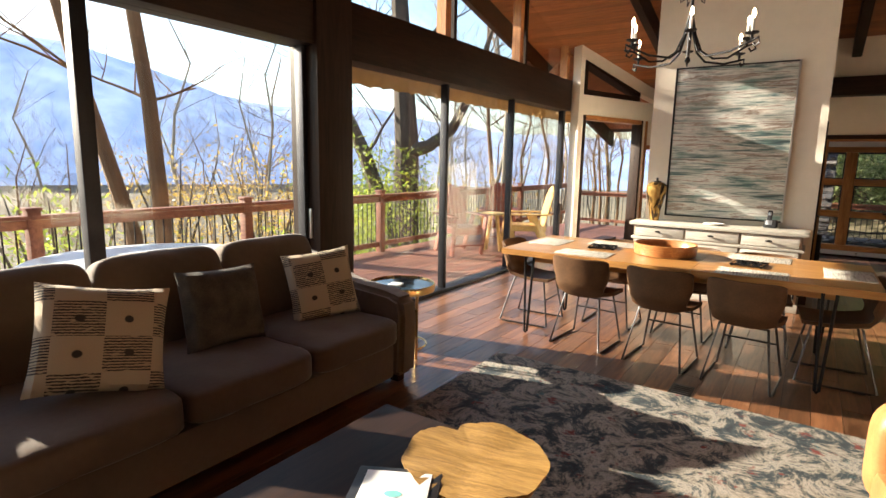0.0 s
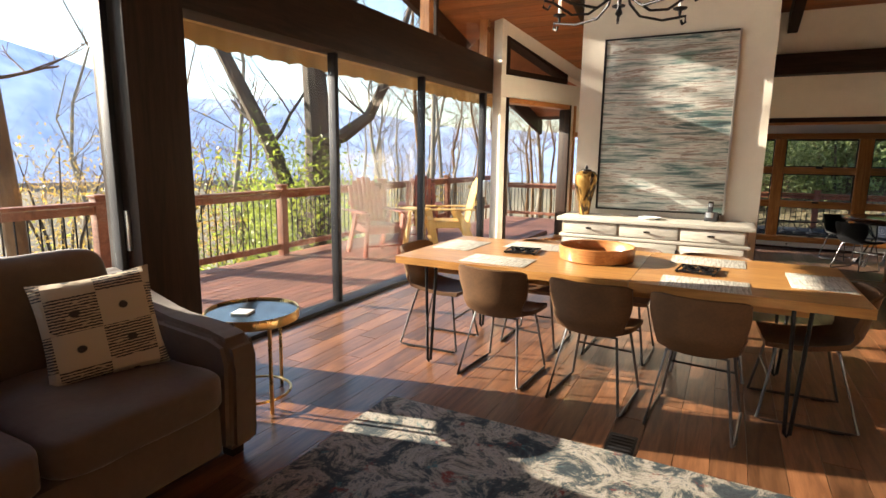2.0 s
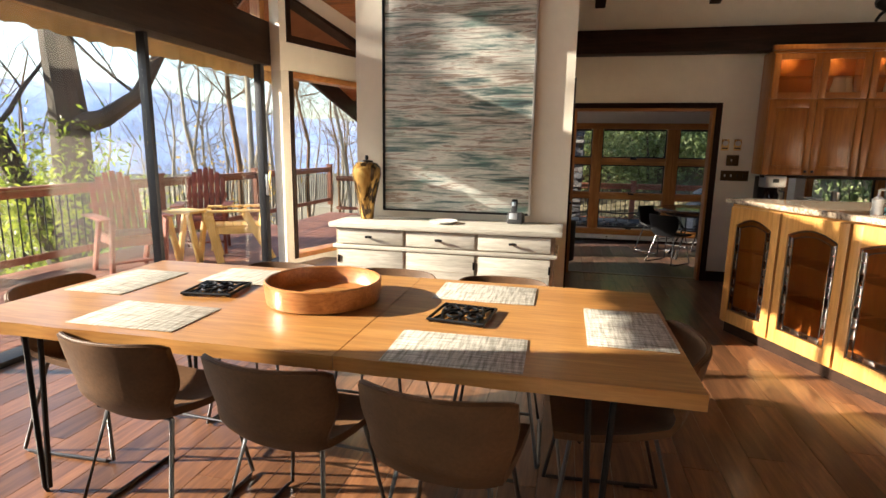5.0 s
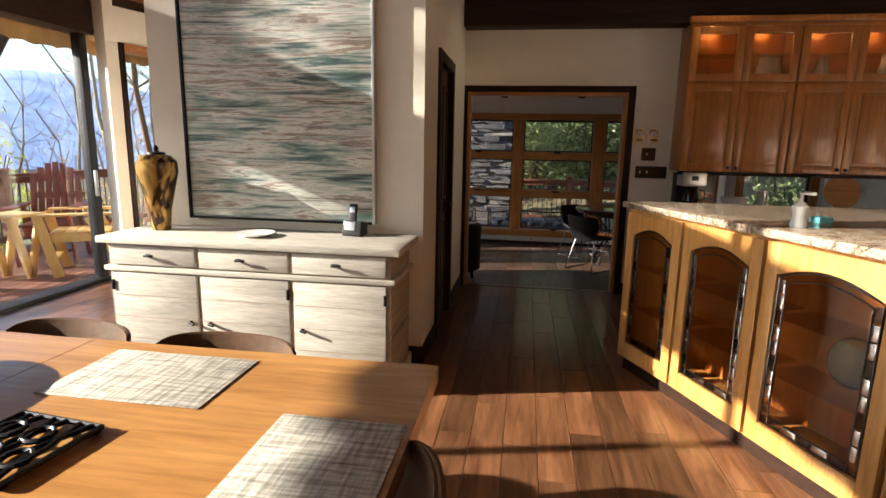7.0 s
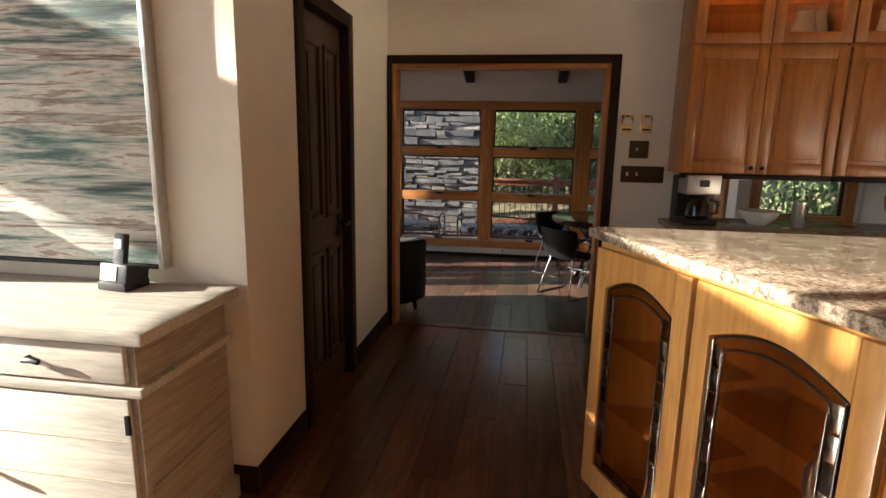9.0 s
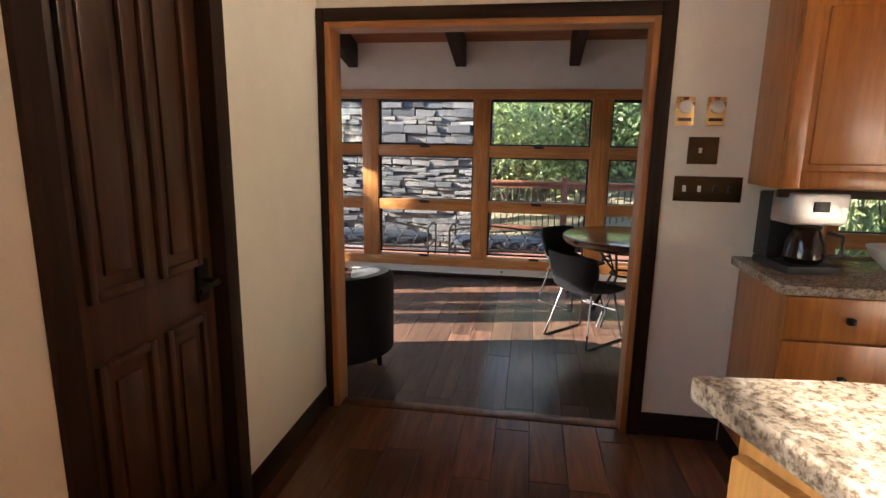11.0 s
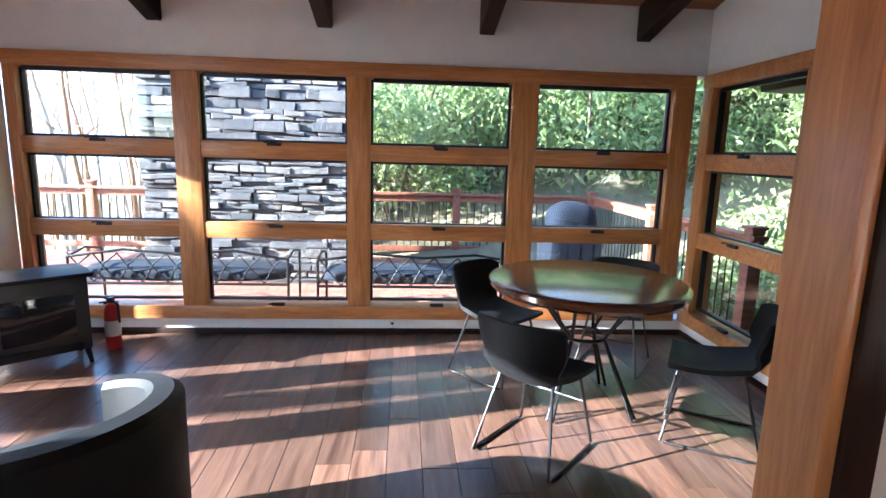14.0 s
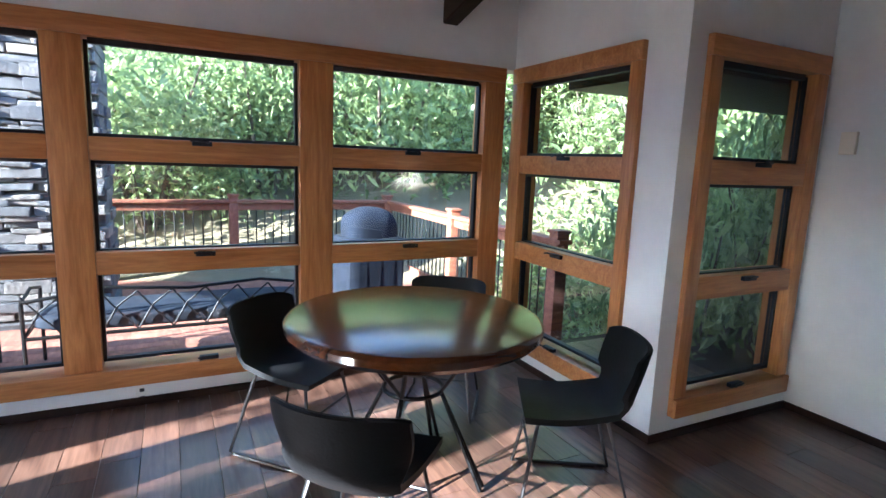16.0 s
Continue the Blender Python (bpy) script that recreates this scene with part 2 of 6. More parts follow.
def rug_mat():
    m, n, l, b = nodes_of("faded_oriental_rug")
    v = coords(n, l)
    a = noise_tex(n, l, v, 4.5, 10, 0.8, 0.6)
    c = ramp(n, l, a, [(0.36, (0.015, 0.02, 0.03)), (0.46, (0.04, 0.06, 0.07)), (0.495, (0.24, 0.22, 0.18)), (0.55, (0.46, 0.42, 0.36)), (0.60, (0.06, 0.08, 0.09)), (0.70, (0.40, 0.37, 0.31))])
    r = noise_tex(n, l, v, 6.3, 6, 0.7)
    red = ramp(n, l, r, [(0.60, (0, 0, 0)), (0.66, (1, 1, 1))])
    c = mix(n, l, "MIX", red, c, (0.20, 0.035, 0.025))
    t = noise_tex(n, l, coords(n, l, (1, 1, 1)), 4.7, 6, 0.7, 2.0)
    c = mix(n, l, "MIX", ramp(n, l, t, [(0.62, (0, 0, 0)), (0.68, (1, 1, 1))]), c, (0.07, 0.17, 0.18))
    f = noise_tex(n, l, v, 160, 2)
    l.new(mix(n, l, "MULTIPLY", 0.6, c, ramp(n, l, f, [(0.3, (0.5, 0.5, 0.5)), (0.7, (1, 1, 1))])), b.inputs["Base Color"])
    b.inputs["Roughness"].default_value = 0.95
    bump(n, l, b, f, 0.6, 0.004)
    return m


RUG = rug_mat()


def canvas_mat():
    m, n, l, b = nodes_of("abstract_striped_canvas")
    v = coords(n, l, (0.9, 1, 11))
    a = noise_tex(n, l, v, 1.5, 8, 0.7, 0.4)
    c = ramp(n, l, a, [(0.30, (0.03, 0.05, 0.07)), (0.40, (0.11, 0.18, 0.18)), (0.46, (0.40, 0.44, 0.41)), (0.53, (0.72, 0.72, 0.67)), (0.58, (0.28, 0.20, 0.16)), (0.63, (0.48, 0.49, 0.46)), (0.72, (0.10, 0.22, 0.20))])
    p = noise_tex(n, l, coords(n, l, (1.3, 1, 2.6)), 2.2, 4, 0.6)
    c = mix(n, l, "MIX", ramp(n, l, p, [(0.55, (0, 0, 0)), (0.72, (0.75, 0.75, 0.75))]), c, (0.10, 0.24, 0.21))
    q = noise_tex(n, l, coords(n, l, (1, 1, 34)), 1.4, 3, 0.6)
    c = mix(n, l, "MULTIPLY", 0.9, c, ramp(n, l, q, [(0.33, (0.35, 0.3, 0.28)), (0.42, (1, 1, 1))]))
    l.new(c, b.inputs["Base Color"])
    b.inputs["Roughness"].default_value = 0.6
    bump(n, l, b, a, 0.3, 0.01)
    return m


CANVAS = canvas_mat()


def woven(name, a, c):
    m, n, l, b = nodes_of(name)
    x = noise_tex(n, l, coords(n, l, (90, 7, 1)), 1.0, 3)
    y = noise_tex(n, l, coords(n, l, (7, 90, 1)), 1.0, 3)
    col = mix(n, l, "MULTIPLY", 1.0, ramp(n, l, x, [(0.35, a), (0.6, c)]), ramp(n, l, y, [(0.35, (0.55, 0.55, 0.52)), (0.6, (1, 1, 1))]))
    l.new(col, b.inputs["Base Color"])
    b.inputs["Roughness"].default_value = 0.85
    bump(n, l, b, x, 0.5, 0.003)
    return m


MAT_CLOTH = woven("woven_vinyl", (0.34, 0.32, 0.27), (0.70, 0.67, 0.60))


def pillow_mat():
    m, n, l, b = nodes_of("striped_linen")
    w = n.new("ShaderNodeTexWave")
    w.wave_type, w.bands_direction = "BANDS", "Z"
    w.inputs["Scale"].default_value, w.inputs["Distortion"].default_value = 26.0, 2.2
    w.inputs["Detail Scale"].default_value = 3.0
    l.new(coords(n, l), w.inputs[0])
    ck = n.new("ShaderNodeTexChecker")
    ck.inputs["Scale"].default_value = 1.0
    l.new(coords(n, l, (5.4, 0.0, 6.6)), ck.inputs[0])
    s = ramp(n, l, w.outputs[1], [(0.45, (0.035, 0.03, 0.028)), (0.6, (0.40, 0.32, 0.22))])
    ragged = noise_tex(n, l, coords(n, l, (14, 1, 60)), 1.0, 2)
    s = mix(n, l, "MIX", ramp(n, l, ragged, [(0.60, (0, 0, 0)), (0.64, (1, 1, 1))]), s, (0.40, 0.32, 0.22))
    c = mix(n, l, "MIX", ck.outputs[1], (0.42, 0.34, 0.24), s)
    lattice = None
    for axis, freq in (("X", 3.4), ("Z", 4.15)):
        d = n.new("ShaderNodeTexWave")
        d.wave_type, d.bands_direction = "BANDS", axis
        d.inputs["Scale"].default_value, d.inputs["Distortion"].default_value = freq / 2, 0.6
        d.inputs["Detail Scale"].default_value = 4.0
        l.new(coords(n, l), d.inputs[0])
        lattice = d.outputs[1] if lattice is None else mix(n, l, "MULTIPLY", 1.0, lattice, d.outputs[1])
    c = mix(n, l, "MIX", ramp(n, l, lattice, [(0.88, (0, 0, 0)), (0.93, (1, 1, 1))]), c, (0.03, 0.027, 0.025))
    l.new(c, b.inputs["Base Color"])
    b.inputs["Roughness"].default_value = 0.9
    bump(n, l, b, noise_tex(n, l, coords(n, l), 150, 2), 0.5, 0.003)
    return m


PILLOW = pillow_mat()
GROUND = plain("leaf_litter", (0.165, 0.135, 0.08), 0.95, var=0.45, grain=3, rel=0.6)


# distance haze is painted in: bluish base colour plus emission, no volume
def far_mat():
    m, n, l, b = nodes_of("far_ridge_painted_haze")
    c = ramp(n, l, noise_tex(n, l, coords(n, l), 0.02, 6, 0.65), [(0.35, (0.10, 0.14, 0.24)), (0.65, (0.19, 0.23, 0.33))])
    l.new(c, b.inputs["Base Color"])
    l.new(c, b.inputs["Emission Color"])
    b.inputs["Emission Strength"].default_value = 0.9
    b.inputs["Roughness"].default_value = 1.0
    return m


FAR = far_mat()


# ---- building helpers ----
def box(bm, x0, x1, y0, y1, z0, z1, bev=0.0):
    r = bmesh.ops.create_cube(bm, size=1.0, matrix=Matrix.Translation(((x0 + x1) / 2, (y0 + y1) / 2, (z0 + z1) / 2)) @ Matrix.Diagonal((x1 - x0, y1 - y0, z1 - z0, 1)))
    if bev:
        es = list({e for v in r["verts"] for e in v.link_edges})
        bmesh.ops.bevel(bm, geom=es, offset=bev, segments=2, affect="EDGES", profile=0.6)
    return bm


def B(x0, x1, y0, y1, z0, z1, bev=0.0):
    return box(bmesh.new(), x0, x1, y0, y1, z0, z1, bev)


def turned(m, *boxes, bev=0.004):
    """Boxes that are turned together by the matrix m."""
    bm = bmesh.new()
    for b in boxes:
        box(bm, *b, bev)
    bm.transform(m)
    return bm


def tube(bm, pts, r, n=8, closed=False):
    pts = [Vector(p) for p in pts]
    rs = r if isinstance(r, (list, tuple)) else [r] * len(pts)
    rings, up, k = [], Vector((0.13, 0.21, 0.97)), len(pts)
    for i, p in enumerate(pts):
        a = pts[(i - 1) % k] if closed or i else p
        c = pts[(i + 1) % k] if closed or i < k - 1 else p
        d = (c - a).normalized()
        s = d.cross(up)
        s = s.normalized() if s.length > 1e-3 else d.orthogonal().normalized()
        u = s.cross(d)
        rings.append([bm.verts.new(p + (s * math.cos(q) + u * math.sin(q)) * rs[i]) for q in (2 * math.pi * j / n for j in range(n))])
    for i in range(k if closed else k - 1):
        A, C = rings[i], rings[(i + 1) % k]
        for j in range(n):
            bm.faces.new((A[j], A[(j + 1) % n], C[(j + 1) % n], C[j]))
    if not closed:
        bm.faces.new(rings[0][::-1])
        bm.faces.new(rings[-1])
    return bm


def T(pts, r, n=8, closed=False):
    return tube(bmesh.new(), pts, r, n, closed)


def lathe(profile, n=32):
    """A turned shape from (radius, height) pairs."""
    bm = bmesh.new()
    rings = [[bm.verts.new((r * math.cos(2 * math.pi * j / n), r * math.sin(2 * math.pi * j / n), z)) for j in range(n)] for r, z in profile]
    for A, C in zip(rings, rings[1:]):
        for j in range(n):
            bm.faces.new((A[j], A[(j + 1) % n], C[(j + 1) % n], C[j]))
    bm.faces.new(rings[0][::-1])
    bm.faces.new(rings[-1])
    return bm


def slab(poly, z0, z1, bev=0.0):
    """A flat piece with a many-sided outline."""
    bm = bmesh.new()
    f = bm.faces.new([bm.verts.new((x, y, z0)) for x, y in poly])
    r = bmesh.ops.extrude_face_region(bm, geom=[f])
    bmesh.ops.translate(bm, vec=(0, 0, z1 - z0), verts=[v for v in r["geom"] if isinstance(v, bmesh.types.BMVert)])
    bmesh.ops.recalc_face_normals(bm, faces=bm.faces)
    if bev:
        bmesh.ops.bevel(bm, geom=bm.edges[:], offset=bev, segments=2, affect="EDGES", profile=0.6)
    return bm


def cushion(sx, sy, sz, puff=0.06, n=14, p=5.0):
    """A stuffed box: rounded corners and a crowned top."""
    bm = bmesh.new()
    bmesh.ops.create_cube(bm, size=2.0)
    bmesh.ops.subdivide_edges(bm, edges=bm.edges[:], cuts=n, use_grid_fill=True)
    for v in bm.verts:
        c = v.co.copy()
        k = (abs(c.x) ** p + abs(c.y) ** p + abs(c.z) ** p) ** (1 / p)
        c = c / k
        crown = (1 - c.x * c.x) * (1 - c.y * c.y)
        w = 0.008 * noise.noise(c * 3 + Vector((sx, sy, sz)) * 5)
        v.co = Vector((c.x * sx / 2, c.y * sy / 2, c.z * (sz / 2 + puff * crown) + w))
    return bm


def pillow_shape(w, h, d):
    bm = bmesh.new()
    bmesh.ops.create_cube(bm, size=2.0)
    bmesh.ops.subdivide_edges(bm, edges=bm.edges[:], cuts=16, use_grid_fill=True)
    for v in bm.verts:
        x, y, z = v.co
        k = max(0.0, (1 - x ** 4) * (1 - z ** 4)) ** 0.5
        pinch = 1 - 0.07 * (1 - abs(x) ** 2) * abs(z) ** 3
        pinch2 = 1 - 0.07 * (1 - abs(z) ** 2) * abs(x) ** 3
        v.co = Vector((x * w / 2 * pinch2, y * (d / 2) * (0.06 + k) + 0.006 * noise.noise(Vector((x, z, y)) * 3), z * h / 2 * pinch))
    return bm


def mesh_of(name, bm, mat, smooth=True):
    me = bpy.data.meshes.new(name)
    bm.to_mesh(me)
    bm.free()
    me.materials.append(mat)
    if smooth:
        me.shade_smooth()
        me.set_sharp_from_angle(angle=radians(35))
    return me


def part(name, bm, mat, parent, label="", smooth=True):
    ob = new(name, mesh_of(name, bm, mat, smooth))
    ob.parent = parent
    return tagged(ob, label)


def thing(name, label, category, group="", m=None):
    ob = tagged(new(name), label, category, group)
    ob.empty_display_size = 0.1
    if m:
        ob.matrix_basis = m
    return ob


def solo(name, bm, mat, label, category, m=None, group=""):
    ob = tagged(new(name, mesh_of(name, bm, mat)), label, category, group)
    if m:
        ob.matrix_basis = m
    return ob


def setting(name, bm, mat, label="", parent=None):
    ob = new(name, mesh_of(name, bm, mat))
    if parent:
        ob.parent = parent
        return tagged(ob, label)
    return tagged(ob, label, "", "", "structure")


def pane(name, bm, parent, mat=GLASS):
    ob = part(name, bm, mat, parent, smooth=False)
    ob.visible_shadow = False
    return ob


def at(x, y, z=0.0, rz=0.0):
    return pose(x, y, z, 0, 0, rz)


# ---- the house ----
BF = -0.13          # breakfast room floor
DECK = -0.17
DECK_N = -0.42
WX = -2.65          # glass wall
DW = 9.99          # wall with the wide doorway
NW = 13.33          # breakfast room window wall


def ceil_z(y):
    return 3.38 - 0.25 * (y - 9.35) if y > 2 else 5.2175 - 0.25 * (2 - y)


def gable(x0, x1, ys, z0):
    """A wall piece along y that rises to the sloping ceiling."""
    bm = bmesh.new()
    lo, hi = min(ys), max(ys)
    mids = [2.0] if lo < 2 < hi else []
    prof = [(lo, z0), (hi, z0)] + [(y, ceil_z(y)) for y in [hi] + mids + [lo]]
    f = bm.faces.new([bm.verts.new((x0, y, z)) for y, z in prof])
    r = bmesh.ops.extrude_face_region(bm, geom=[f])
    bmesh.ops.translate(bm, vec=(x1 - x0, 0, 0), verts=[v for v in r["geom"] if isinstance(v, bmesh.types.BMVert)])
    bmesh.ops.recalc_face_normals(bm, faces=bm.faces)
    return bm


# subfloors
setting("floor", B(-2.8, 7.6, -3.6, 10.05, -0.3, -0.022), DARK_WOOD, "dark subfloor under plank flooring")
setting("floor_breakfast", B(-2.6, 7.6, 10.05, 13.45, -0.4, BF - 0.022), DARK_WOOD, "dark subfloor under plank flooring")

# glass wall to the deck
wall_west = tagged(new("wall_west"), "glazed wall of dark timber posts and sliding panes", "", "", "structure")
part("beam", B(WX - 0.12, WX + 0.12, 4.32, 9.5, 2.36, 2.84, 0.012), DARK_WOOD, wall_west)
part("header", B(WX - 0.14, WX + 0.14, -3.6, 3.92, 2.41, 2.9, 0.012), DARK_WOOD, wall_west)
part("column", B(WX - 0.16, WX + 0.17, 3.92, 4.32, -0.02, ceil_z(4.3) - 0.03, 0.012), DARK_WOOD_Z, wall_west, "dark square timber column")
part("track", B(WX - 0.09, WX + 0.09, 4.32, 9.45, -0.02, 0.035, 0.004), ALU, wall_west)
part("track", B(WX - 0.09, WX + 0.09, -3.6, 3.92, -0.02, 0.035, 0.004), ALU, wall_west)
for y, w in ((5.98, 0.05), (7.60, 0.045), (9.4, 0.09), (4.35, 0.03), (2.27, 0.09), (0.3, 0.08), (3.89, 0.04), (-1.6, 0.08)):
    part("mullion", B(WX - 0.04, WX + 0.045, y - w / 2, y + w / 2, 0.035, 2.36 if y > 4 else 2.41, 0.004), ALU, wall_west)
for y0, y1, h in ((4.37, 5.95, 2.36), (6.01, 7.575, 2.36), (7.625, 9.35, 2.36), (2.32, 3.86, 2.41), (0.35, 2.22, 2.41), (-1.55, 0.25, 2.41), (-3.5, -1.65, 2.41)):
    pane("pane", B(WX - 0.004, WX + 0.004, y0, y1, 0.04, h), wall_west)
part("latch", B(WX + 0.05, WX + 0.08, 3.9, 3.93, 0.85, 1.1, 0.006), SILVER, wall_west, "brushed door latch")
part("latch", B(WX + 0.05, WX + 0.08, 9.36, 9.39, 0.85, 1.1, 0.006), SILVER, wall_west, "brushed door latch")
for y in (5.93, 7.72, 9.42):
    part("clerestory_post", gable(WX - 0.06, WX + 0.06, (y - 0.05, y + 0.05), 2.84), PINE_Z, wall_west, "pale pine clerestory post")
for y in (6.03, 7.82):
    part("clerestory_post", gable(WX - 0.07, WX + 0.07, (y, y + 0.06), 2.84), DARK_WOOD_Z, wall_west)
for y0, y1 in ((4.32, 5.88), (6.09, 7.67), (7.88, 9.37), (2.0, 3.92), (-3.5, 2.0)):
    pane("pane", gable(WX - 0.004, WX + 0.004, (y0, y1), 2.84 if y0 > 4 else 2.9), wall_west)

# slanting window wall towards the breakfast room
SX, SY, SA = -2.44, 9.42, math.atan2(0.343, 1.0)
SL = 4.12
slant = at(SX, SY, 0, -math.degrees(SA))


def slant_piece(name, x0, x1, y0, y1, z0, z1, mat, label="", bev=0.004):
    bm = B(x0, x1, y0, y1, z0, z1, bev)
    bm.transform(slant)
    return part(name, bm, mat, wall_slant, label)


wall_slant = tagged(new("wall_slant"), "cream slanting wall with tall pine-framed windows", "", "", "structure")
GAPS = ((0.17, 1.72), (1.92, 2.45), (2.70, 3.05), (3.28, 3.9))
slant_piece("sill_wall", -0.08, 0.08, 0, SL, -0.3, 0.06, WALL)
slant_piece("wall_band", -0.08, 0.08, 0, SL, 2.30, 2.62, WALL)
last = 0.0
for g0, g1 in GAPS:
    slant_piece("pier", -0.08, 0.08, last, g0 - 0.05, 0.06, 2.30, WALL)
    for q in (g0 - 0.05, g1):
        slant_piece("casing", -0.10, 0.10, q, q + 0.05, 0.06, 2.30, PINE_Z if q > 1.85 else DARK_WOOD_Z)
    head = 2.23 if g0 < 1.85 else 1.80
    slant_piece("casing", -0.10, 0.10, g0, g1, head, head + 0.07, PINE_Y)
    if head < 2:
        slant_piece("over_window", -0.08, 0.08, g0, g1, head + 0.07, 2.30, WALL)
    slant_piece("casing", -0.10, 0.10, g0, g1, 0.06, 0.12, PINE_Y)
    bm = B(-0.004, 0.004, g0, g1, 0.12, head)
    bm.transform(slant)
    pane("pane", bm, wall_slant)
    last = g1 + 0.05
slant_piece("pier", -0.08, 0.08, last, SL, 0.06, 2.30, WALL)
# the triangular transom above
bm = bmesh.new()
prof = [(0.0, 2.62), (SL, 2.62), (SL, 2.5), (0.0, 3.5)]
tri = [(0.08, 2.66), (1.6, 2.66), (1.6, 2.74), (0.08, 3.12)]


def yz_slab(poly, x0, x1):
    bm = bmesh.new()
    f = bm.faces.new([bm.verts.new((x0, y, z)) for y, z in poly])
    r = bmesh.ops.extrude_face_region(bm, geom=[f])
    bmesh.ops.translate(bm, vec=(x1 - x0, 0, 0), verts=[v for v in r["geom"] if isinstance(v, bmesh.types.BMVert)])
    bmesh.ops.recalc_face_normals(bm, faces=bm.faces)
    return bm


for poly, a, b, mat in (([(0.0, 2.62), (0.10, 2.62), (0.10, 3.45), (0.0, 3.48)], -0.08, 0.08, WALL),
                        ([(0.10, 3.15), (1.62, 2.77), (2.4, 2.62), (3.2, 2.62), (0.10, 3.45)], -0.08, 0.08, WALL),
                        ([(0.10, 2.62), (1.62, 2.62), (1.62, 2.70), (0.16, 2.70)], -0.10, 0.10, DARK_WOOD),
                        ([(0.10, 2.62), (0.16, 2.70), (0.16, 3.10), (0.10, 3.15)], -0.10, 0.10, DARK_WOOD),
                        ([(0.16, 3.10), (1.62, 2.70), (1.62, 2.77), (0.10, 3.15)], -0.10, 0.10, DARK_WOOD)):
    bm = yz_slab(poly, a, b)
    bm.transform(slant)
    part("transom_piece", bm, mat, wall_slant)
bm = yz_slab([(0.16, 2.70), (1.62, 2.70), (0.16, 3.10)], -0.004, 0.004)
bm.transform(slant)
pane("pane", bm, wall_slant)

# boarded soffit outside the transom
bm = bmesh.new()
vs = [bm.verts.new(p) for p in ((-0.11, -0.1, 3.24), (-1.0, -0.1, 2.66), (-1.0, 1.95, 2.40), (-0.11, 1.95, 2.78))]
bm.faces.new(vs)
r = bmesh.ops.extrude_face_region(bm, geom=bm.faces[:])
bmesh.ops.translate(bm, vec=(0, 0, 0.03), verts=[v for v in r["geom"] if isinstance(v, bmesh.types.BMVert)])
bmesh.ops.recalc_face_normals(bm, faces=bm.faces)
bm.transform(slant)
setting("soffit", bm, CEIL_WOOD, "stained wooden soffit under the eave")

# chimney block that carries the painting, with the dark door in its side
BX0, BX1, BY = -0.86, 0.93, 7.93
DY0, DY1, DH = 8.49, 9.09, 1.97
wall_block = tagged(new("wall_block"), "white plastered wall block behind the sideboard", "", "", "structure")
part("front", gable(BX0, BX1, (BY, DY0 - 0.02), -0.02), WALL, wall_block)
part("back", gable(BX0, BX1, (DY1 + 0.02, DW), -0.02), WALL, wall_block)
part("core", gable(BX0, BX1 - 0.12, (DY0 - 0.02, DY1 + 0.02), -0.02), WALL, wall_block)
part("over_door", gable(BX1 - 0.12, BX1, (DY0 - 0.02, DY1 + 0.02), DH + 0.02), WALL, wall_block)
door_1 = tagged(new("door_1"), "closed dark walnut panelled door", "", "", "structure")
part("leaf", B(BX1 - 0.075, BX1 - 0.035, DY0, DY1, 0.01, DH, 0.003), DOOR_WOOD, door_1)
for y0, y1, z0, z1 in ((0.075, 0.285, 0.2, 0.82), (0.335, 0.53, 0.2, 0.82), (0.075, 0.285, 0.98, 1.84), (0.335, 0.53, 0.98, 1.84)):
    bm = bmesh.new()
    for a, b2, c, d in ((y0, y0 + 0.025, z0, z1), (y1 - 0.025, y1, z0, z1), (y0 + 0.025, y1 - 0.025, z0, z0 + 0.025), (y0 + 0.025, y1 - 0.025, z1 - 0.025, z1)):
        box(bm, BX1 - 0.036, BX1 - 0.020, DY0 + a, DY0 + b2, c, d, 0.004)
    part("panel_moulding", bm, DOOR_WOOD, door_1)
    part("panel", B(BX1 - 0.036, BX1 - 0.026, DY0 + y0 + 0.06, DY0 + y1 - 0.06, z0 + 0.06, z1 - 0.06, 0.004), DOOR_WOOD, door_1)
for y0, y1, z0, z1 in ((DY0 - 0.075, DY0, 0, DH + 0.075), (DY1, DY1 + 0.075, 0, DH + 0.075), (DY0, DY1, DH, DH + 0.075)):
    part("casing", B(BX1 - 0.06, BX1 + 0.018, y0, y1, z0, z1, 0.006), DARK_WOOD_Z, door_1)
h = part("handle", T([(BX1 - 0.035, DY1 - 0.07, 0.93), (BX1 + 0.025, DY1 - 0.07, 0.93), (BX1 + 0.035, DY1 - 0.08, 0.93), (BX1 + 0.035, DY1 - 0.18, 0.925)], 0.009), BLACK_METAL, door_1, "black lever handle")
part("rose", B(BX1 - 0.036, BX1 - 0.022, DY1 - 0.10, DY1 - 0.04, 0.86, 1.0, 0.008), BLACK_METAL, h)
for z in (0.3, 1.0, 1.75):
    part("hinge", B(BX1 - 0.034, BX1 - 0.012, DY0 - 0.004, DY0 + 0.012, z - 0.045, z + 0.045, 0.002), SILVER, door_1)


def skirting(name, x0, x1, y0, y1, z, h=0.115):
    return setting(name, B(x0, x1, y0, y1, z, z + h, 0.005), DARK_WOOD if y1 - y0 > x1 - x0 else DARK_WOOD_X, "dark stained skirting board")


skirting("baseboard_block_front", BX0 - 0.012, BX1 + 0.012, BY - 0.014, BY, 0)
skirting("baseboard_block_side", BX1, BX1 + 0.014, BY, DY0 - 0.092, 0)
skirting("baseboard_hall", BX1, BX1 + 0.014, DY1 + 0.082, DW - 0.02, 0)

# wall with the wide doorway
OX0, OX1, OH = 0.965, 2.45, 1.91
wall_doorway = tagged(new("wall_doorway"), "cream wall with a wide cased doorway", "", "", "structure")


